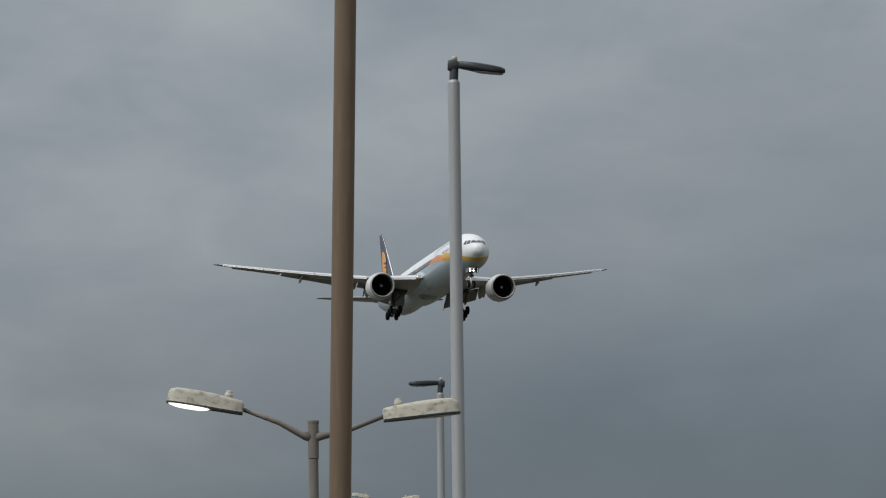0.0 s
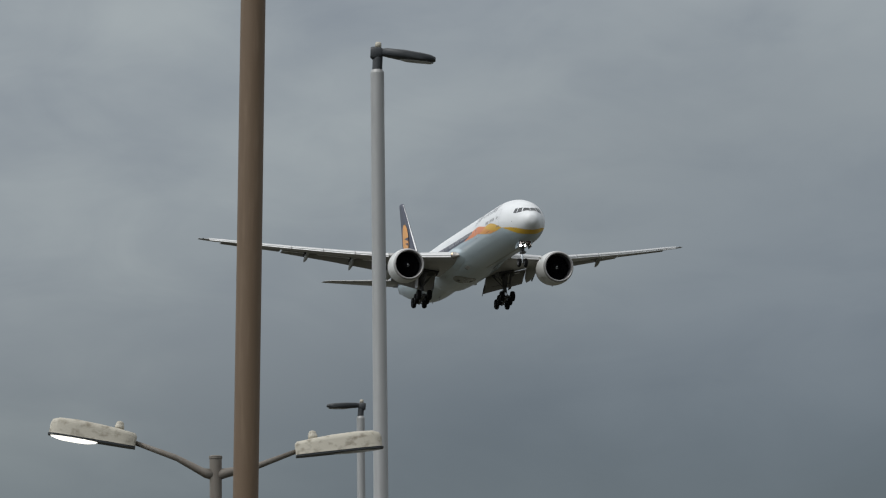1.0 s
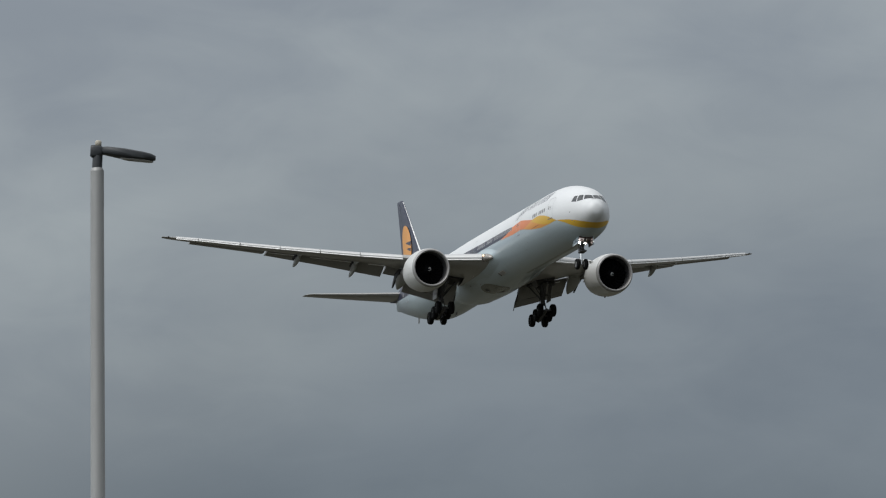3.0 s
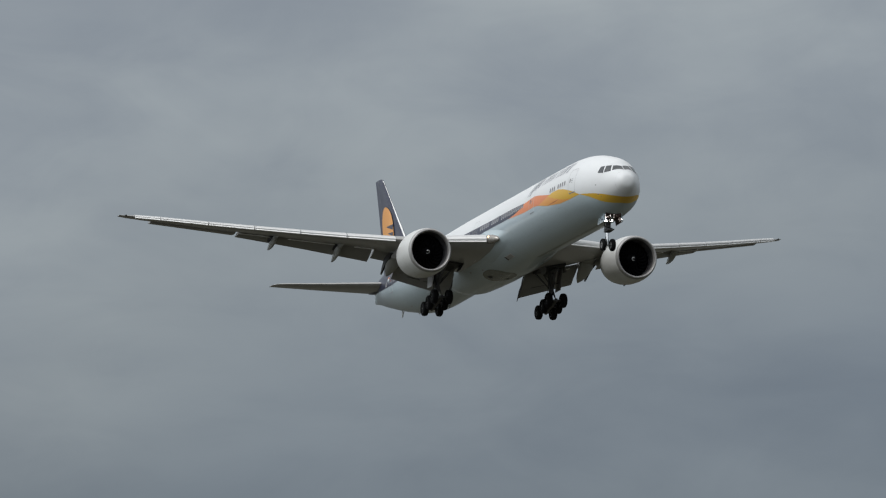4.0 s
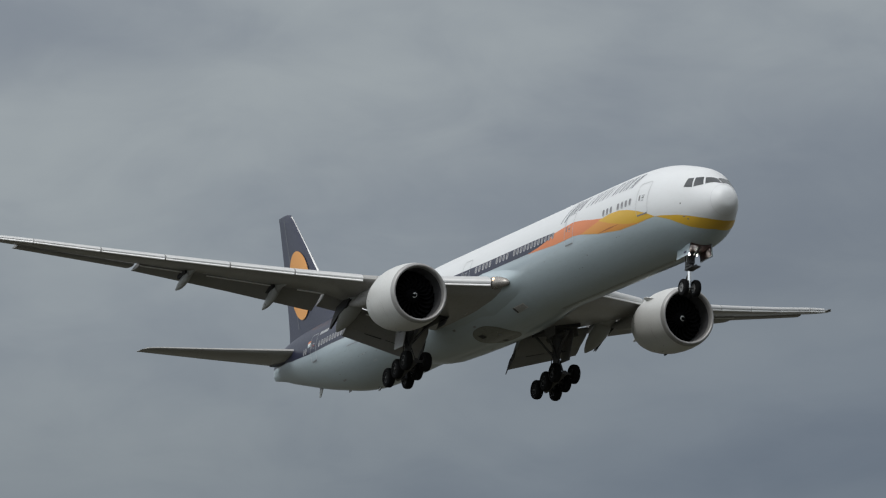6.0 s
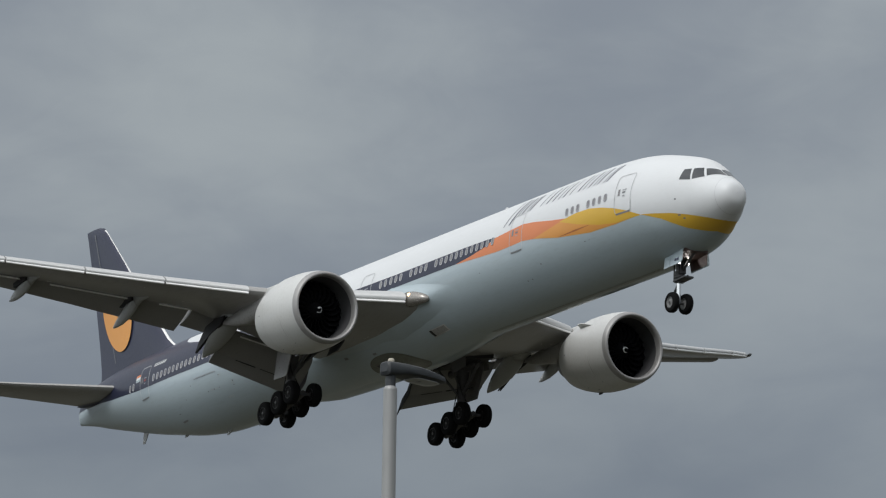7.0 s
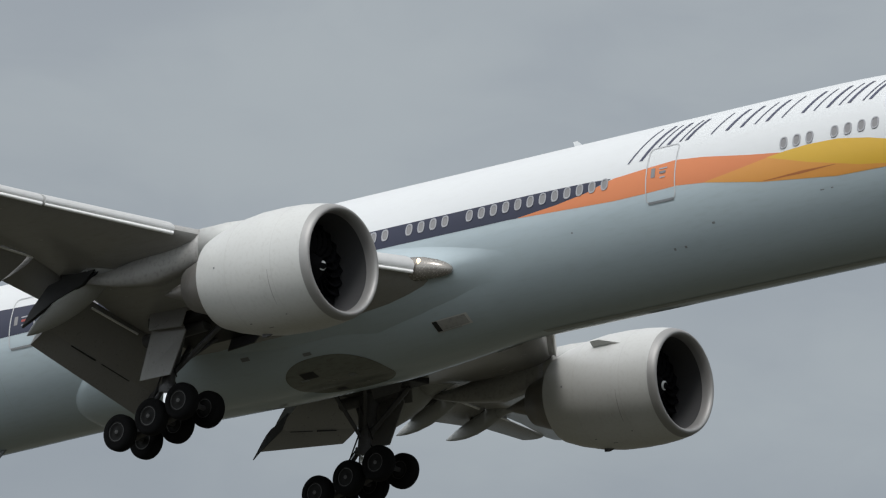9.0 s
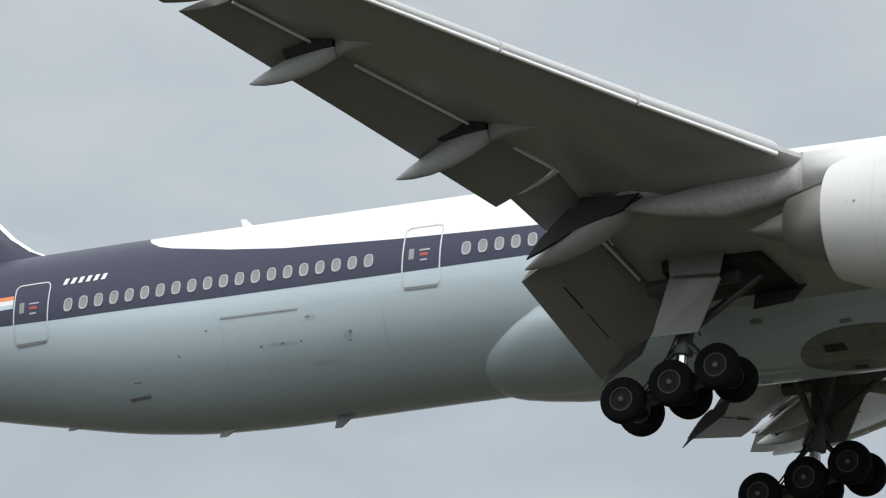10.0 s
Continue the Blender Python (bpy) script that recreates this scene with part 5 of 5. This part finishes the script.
def street_lamp(x, y, top, out, label, droop=0.0, shape=SLIM):
    """A galvanised post with one flat lantern; out is the lantern's way in plan."""
    lamp = tagged(new("street_lamp"), label, "street lamp", "roadside lamps")
    lamp.location = (x, y, 0)
    part("post", sharp(lathe("post", [(0, 0.11), (1.2, 0.11), (1.25, 0.095), (top - 0.45, 0.076), (top - 0.04, 0.075), (top - 0.03, 0.068), (top, 0.05)], GALV, "z", 28), 40), lamp, "galvanised steel post")
    part("post_sleeve", sharp(lathe("post_sleeve", [(top - 0.43, 0.0775), (top - 0.05, 0.077)], GALV, "z", 28)), lamp)
    part("base_plate", slab("base_plate", [(-0.2, -0.2, 0.012), (0.2, -0.2, 0.012), (0.2, 0.2, 0.012), (-0.2, 0.2, 0.012)], (0, 0, 0.024), GALV), lamp)
    turn = math.degrees(math.atan2(out[1], out[0]))
    head = new("lantern", shape)
    head.parent, head["label"] = lamp, "dark flat lantern housing"
    head.matrix_basis = pose(0, 0, top, 0, 0, turn) @ pose(0, 0, 0, 0, droop, 0)
    part("socket", sharp(lathe("socket", [(-0.05, 0.045), (-0.05, 0.058), (0.14, 0.056), (0.2, 0.05)], HEAD, "z", 20), 40), head)
    part("photocell", lathe("photocell", [(0.235, 0.036), (0.285, 0.036), (0.3, 0.026), (0.302, 0.005)], OLDCAN, "z", 16), head, "pale photocell on top")
    wide, sunk = (0.15, 0.0) if shape is WIDE else (0.1, 0.008)
    rings = [[Vector((0.46 - 2 * sunk + 0.19 * a * math.copysign(abs(math.cos(k * math.pi / 8)) ** 0.6, math.cos(k * math.pi / 8)), wide * a * math.copysign(abs(math.sin(k * math.pi / 8)) ** 0.6, math.sin(k * math.pi / 8)), z - sunk - 0.012 * math.cos(k * math.pi / 8))) for k in range(16)] for a, z in ((1.0, 0.106), (0.85, 0.099), (0.02, 0.097))]
    part("lens", loft("lens", rings, LENS), head, "flat glass lens")
    return lamp


def canopy(length=0.93):
    """Old lantern shell, x outwards, open below."""
    rings = []
    for x, hw, zt in ((0.0, 0.10, 0.135), (0.02, 0.13, 0.165), (0.18, 0.155, 0.185), (0.4, 0.17, 0.205), (0.65, 0.175, 0.215), (0.84, 0.165, 0.205), (0.91, 0.13, 0.175), (0.93, 0.10, 0.13)):
        ring = [Vector((x, -hw, 0.0))]
        for k in range(11):
            a = math.pi * k / 10
            c, s = math.cos(a), math.sin(a)
            ring.append(Vector((x, -hw * 0.94 * math.copysign(abs(c) ** 0.45, c), 0.03 + (zt * 0.87 - 0.03) * s ** 0.42 if s > 0 else 0.03)))
        ring.append(Vector((x, hw, 0.0)))
        rings.append(ring)
    return sharp(loft("shell", rings, OLDCAN), 50)


def twin_lamp(x, y, base, top, way, lit):
    """An old post with two lanterns on raised arms."""
    lamp = tagged(new("twin_street_lamp"), "weathered post with two old lanterns, one of them lit" if lit else "weathered post with two pale lanterns, mostly out of view", "street lamp", "twin lamps")
    h = top - base
    lamp.location = (x, y, base)
    part("post", sharp(lathe("post", [(0, 0.1), (1.5, 0.1), (1.55, 0.064), (h - 0.47, 0.059), (h - 0.465, 0.053), (h - 0.02, 0.051), (h, 0.045)], OLDPOLE, "z", 24), 40), lamp, "brown weathered steel post")
    part("post_top", sharp(lathe("post_top", [(h - 0.46, 0.066), (h - 0.03, 0.066), (h - 0.028, 0.072), (h, 0.072), (h + 0.008, 0.05)], OLDPOLE, "z", 24), 40), lamp, "grey sleeve at the head of the post")
    turn = math.degrees(math.atan2(way[1], way[0]))
    for side, rise, zin, seq in ((0, 5.7, 0.0, 0), (180, 9.8, 0.104, 1)):
        m = pose(0, 0, h, 0, 0, turn + side)
        pts = [Vector((0.03, 0, -0.2)), Vector((0.12, 0, -0.18)), Vector((0.42, 0, zin - 0.12)), Vector((0.93, 0, zin + 0.07))]
        rings = []
        for p, r in zip(pts, (0.062, 0.052, 0.036, 0.025)):
            rings.append([p + Vector((0, r * math.cos(k * math.pi / 6), r * math.sin(k * math.pi / 6))) for k in range(12)])
        arm = part("arm", loft("arm", rings, OLDPOLE), lamp, "grey steel arm")
        arm.matrix_basis = m
        head = part("lantern", canopy(), lamp, "stained pale lantern shell")
        head.matrix_basis = m @ pose(0.86, 0, zin, 0, -rise, 0)
        part("rim", slab("rim", [(0.0, -0.125, -0.012), (0.08, -0.16, -0.012), (0.6, -0.18, -0.012), (0.88, -0.165, -0.012), (0.94, -0.11, -0.012), (0.94, 0.11, -0.012), (0.88, 0.165, -0.012), (0.6, 0.18, -0.012), (0.08, 0.16, -0.012), (0.0, 0.125, -0.012)], (0, 0, 0.016), HEAD), head, "dark lower rim")
        rings = [[Vector((0.66 + 0.26 * a * math.cos(k * math.pi / 12), 0.155 * a * math.sin(k * math.pi / 12), z)) for k in range(24)] for a, z in (((1.0, -0.018), (0.9, -0.036), (0.6, -0.052), (0.02, -0.056)) if lit and side else ((1.0, -0.024), (0.9, -0.03), (0.6, -0.034), (0.02, -0.036)))]
        part("bowl", loft("bowl", rings, LAMPGLOW if lit and side else LENS), head, "lit warm-white bowl" if lit and side else "dull glass bowl")
        part("photocell", lathe("photocell", [(0.16, 0.05), (0.2, 0.052), (0.205, 0.044), (0.225, 0.042), (0.242, 0.03), (0.25, 0.003)], OLDCAN, "z", 16), head, "round photocell").location = (0.2, 0, 0)
    return lamp


def mast(name, x, y, dx, dy, h, r0, r1, mat, label):
    """A tall bare mast with a slight lean, on its own footing."""
    m = tagged(new(name), label, "mast")
    m.location = (x, y, 0)
    rings = []
    for k in range(25):
        t = k / 24
        r = r0 + (r1 - r0) * t
        rings.append([Vector((dx * t + r * math.cos(a * math.pi / 16), dy * t + r * math.sin(a * math.pi / 16), h * t)) for a in range(32)])
    part("shaft", loft("shaft", rings, mat), m)
    part("footing", sharp(lathe("footing", [(0, r0 + 0.12), (0.1, r0 + 0.12), (0.12, r0 + 0.02)], GALV, "z", 24), 40), m)
    part("cap", lathe("cap", [(h - 0.02, r1 + 0.01), (h + 0.03, r1 + 0.01), (h + 0.05, r1 * 0.6), (h + 0.055, 0.01)], mat, "z", 24), m).location = (dx, dy, 0)
    return m


ground()
car_park(-297.0, 74.0, 15.0, 75)
street_lamp(-65.27, 15.14, 11.89, (0.15, 0.66), "galvanised street lamp with a dark flat lantern", 3)
street_lamp(-110.16, 25.17, 11.98, (-0.14, -0.61), "galvanised street lamp farther down the road with a dark flat lantern", -5)
street_lamp(-56.02, 32.96, 14.10, (-0.14, 0.75), "tall galvanised street lamp with its lens in view", 1, WIDE)
twin_lamp(-62.72, 12.735, 0.0, 7.27, (0.71, 3.49), True)
twin_lamp(-297.09, 64.91, 15.2, 23.40, (0.71, 3.49), False)
mast("brown_mast", -58.775, 12.097, 0.05, 0.298, 14.2, 0.131, 0.125, RUST, "tall brown painted steel mast, leaning slightly")
mast("pale_mast", -25.32, 21.13, 0.275, 0.372, 13.6, 0.15, 0.094, LIME, "stained pale grey mast, leaning slightly")
AIRLINER = airliner()

FLIGHT = [
    (0.0, pose(-878.64, 207.24, 105.08, 0, -2.2, 0)),
    (0.5, pose(-776.00, 191.70, 95.97, 0, -2.2, 0)),
    (1.0, pose(-705.67, 183.18, 90.45, 0, -2.2, 0)),
    (1.5, pose(-667.53, 181.82, 88.63, 0, -2.2, 0)),
    (2.0, pose(-629.24, 181.12, 87.01, 0, -2.2, 0)),
    (2.5, pose(-591.05, 179.98, 85.10, 0, -2.2, 0)),
    (2.7, pose(-575.70, 179.49, 84.33, 0, -2.2, 0)),
    (3.8, pose(-491.32, 174.89, 79.71, 0, -2.2, 0)),
    (4.0, pose(-475.99, 174.10, 78.96, 0, -2.2, 0)),
    (4.5, pose(-437.69, 172.36, 77.25, 0, -2.2, 0)),
    (5.0, pose(-399.26, 170.74, 75.57, 0, -2.2, 0)),
    (5.2, pose(-384.00, 170.09, 74.77, 0, -2.2, 0)),
    (6.3, pose(-300.86, 166.53, 69.88, 0, -2.2, 0)),
    (6.5, pose(-285.63, 166.00, 69.20, 0, -2.2, 0)),
    (7.0, pose(-246.91, 165.75, 67.76, 0, -2.2, 0)),
    (7.5, pose(-209.83, 164.04, 65.46, 0, -2.2, 0)),
    (8.0, pose(-172.92, 162.62, 63.10, 0, -2.2, 0)),
    (8.5, pose(-135.73, 160.97, 60.69, 0, -2.2, 0)),
    (9.0, pose(-98.12, 159.32, 58.34, 0, -2.2, 0)),
    (9.5, pose(-60.88, 158.06, 55.92, 0, -2.2, 0)),
    (10.0, pose(-23.11, 156.51, 53.47, 0, -2.2, 0)),
]


def motions():
    walk(AIRLINER, FLIGHT)


motions()
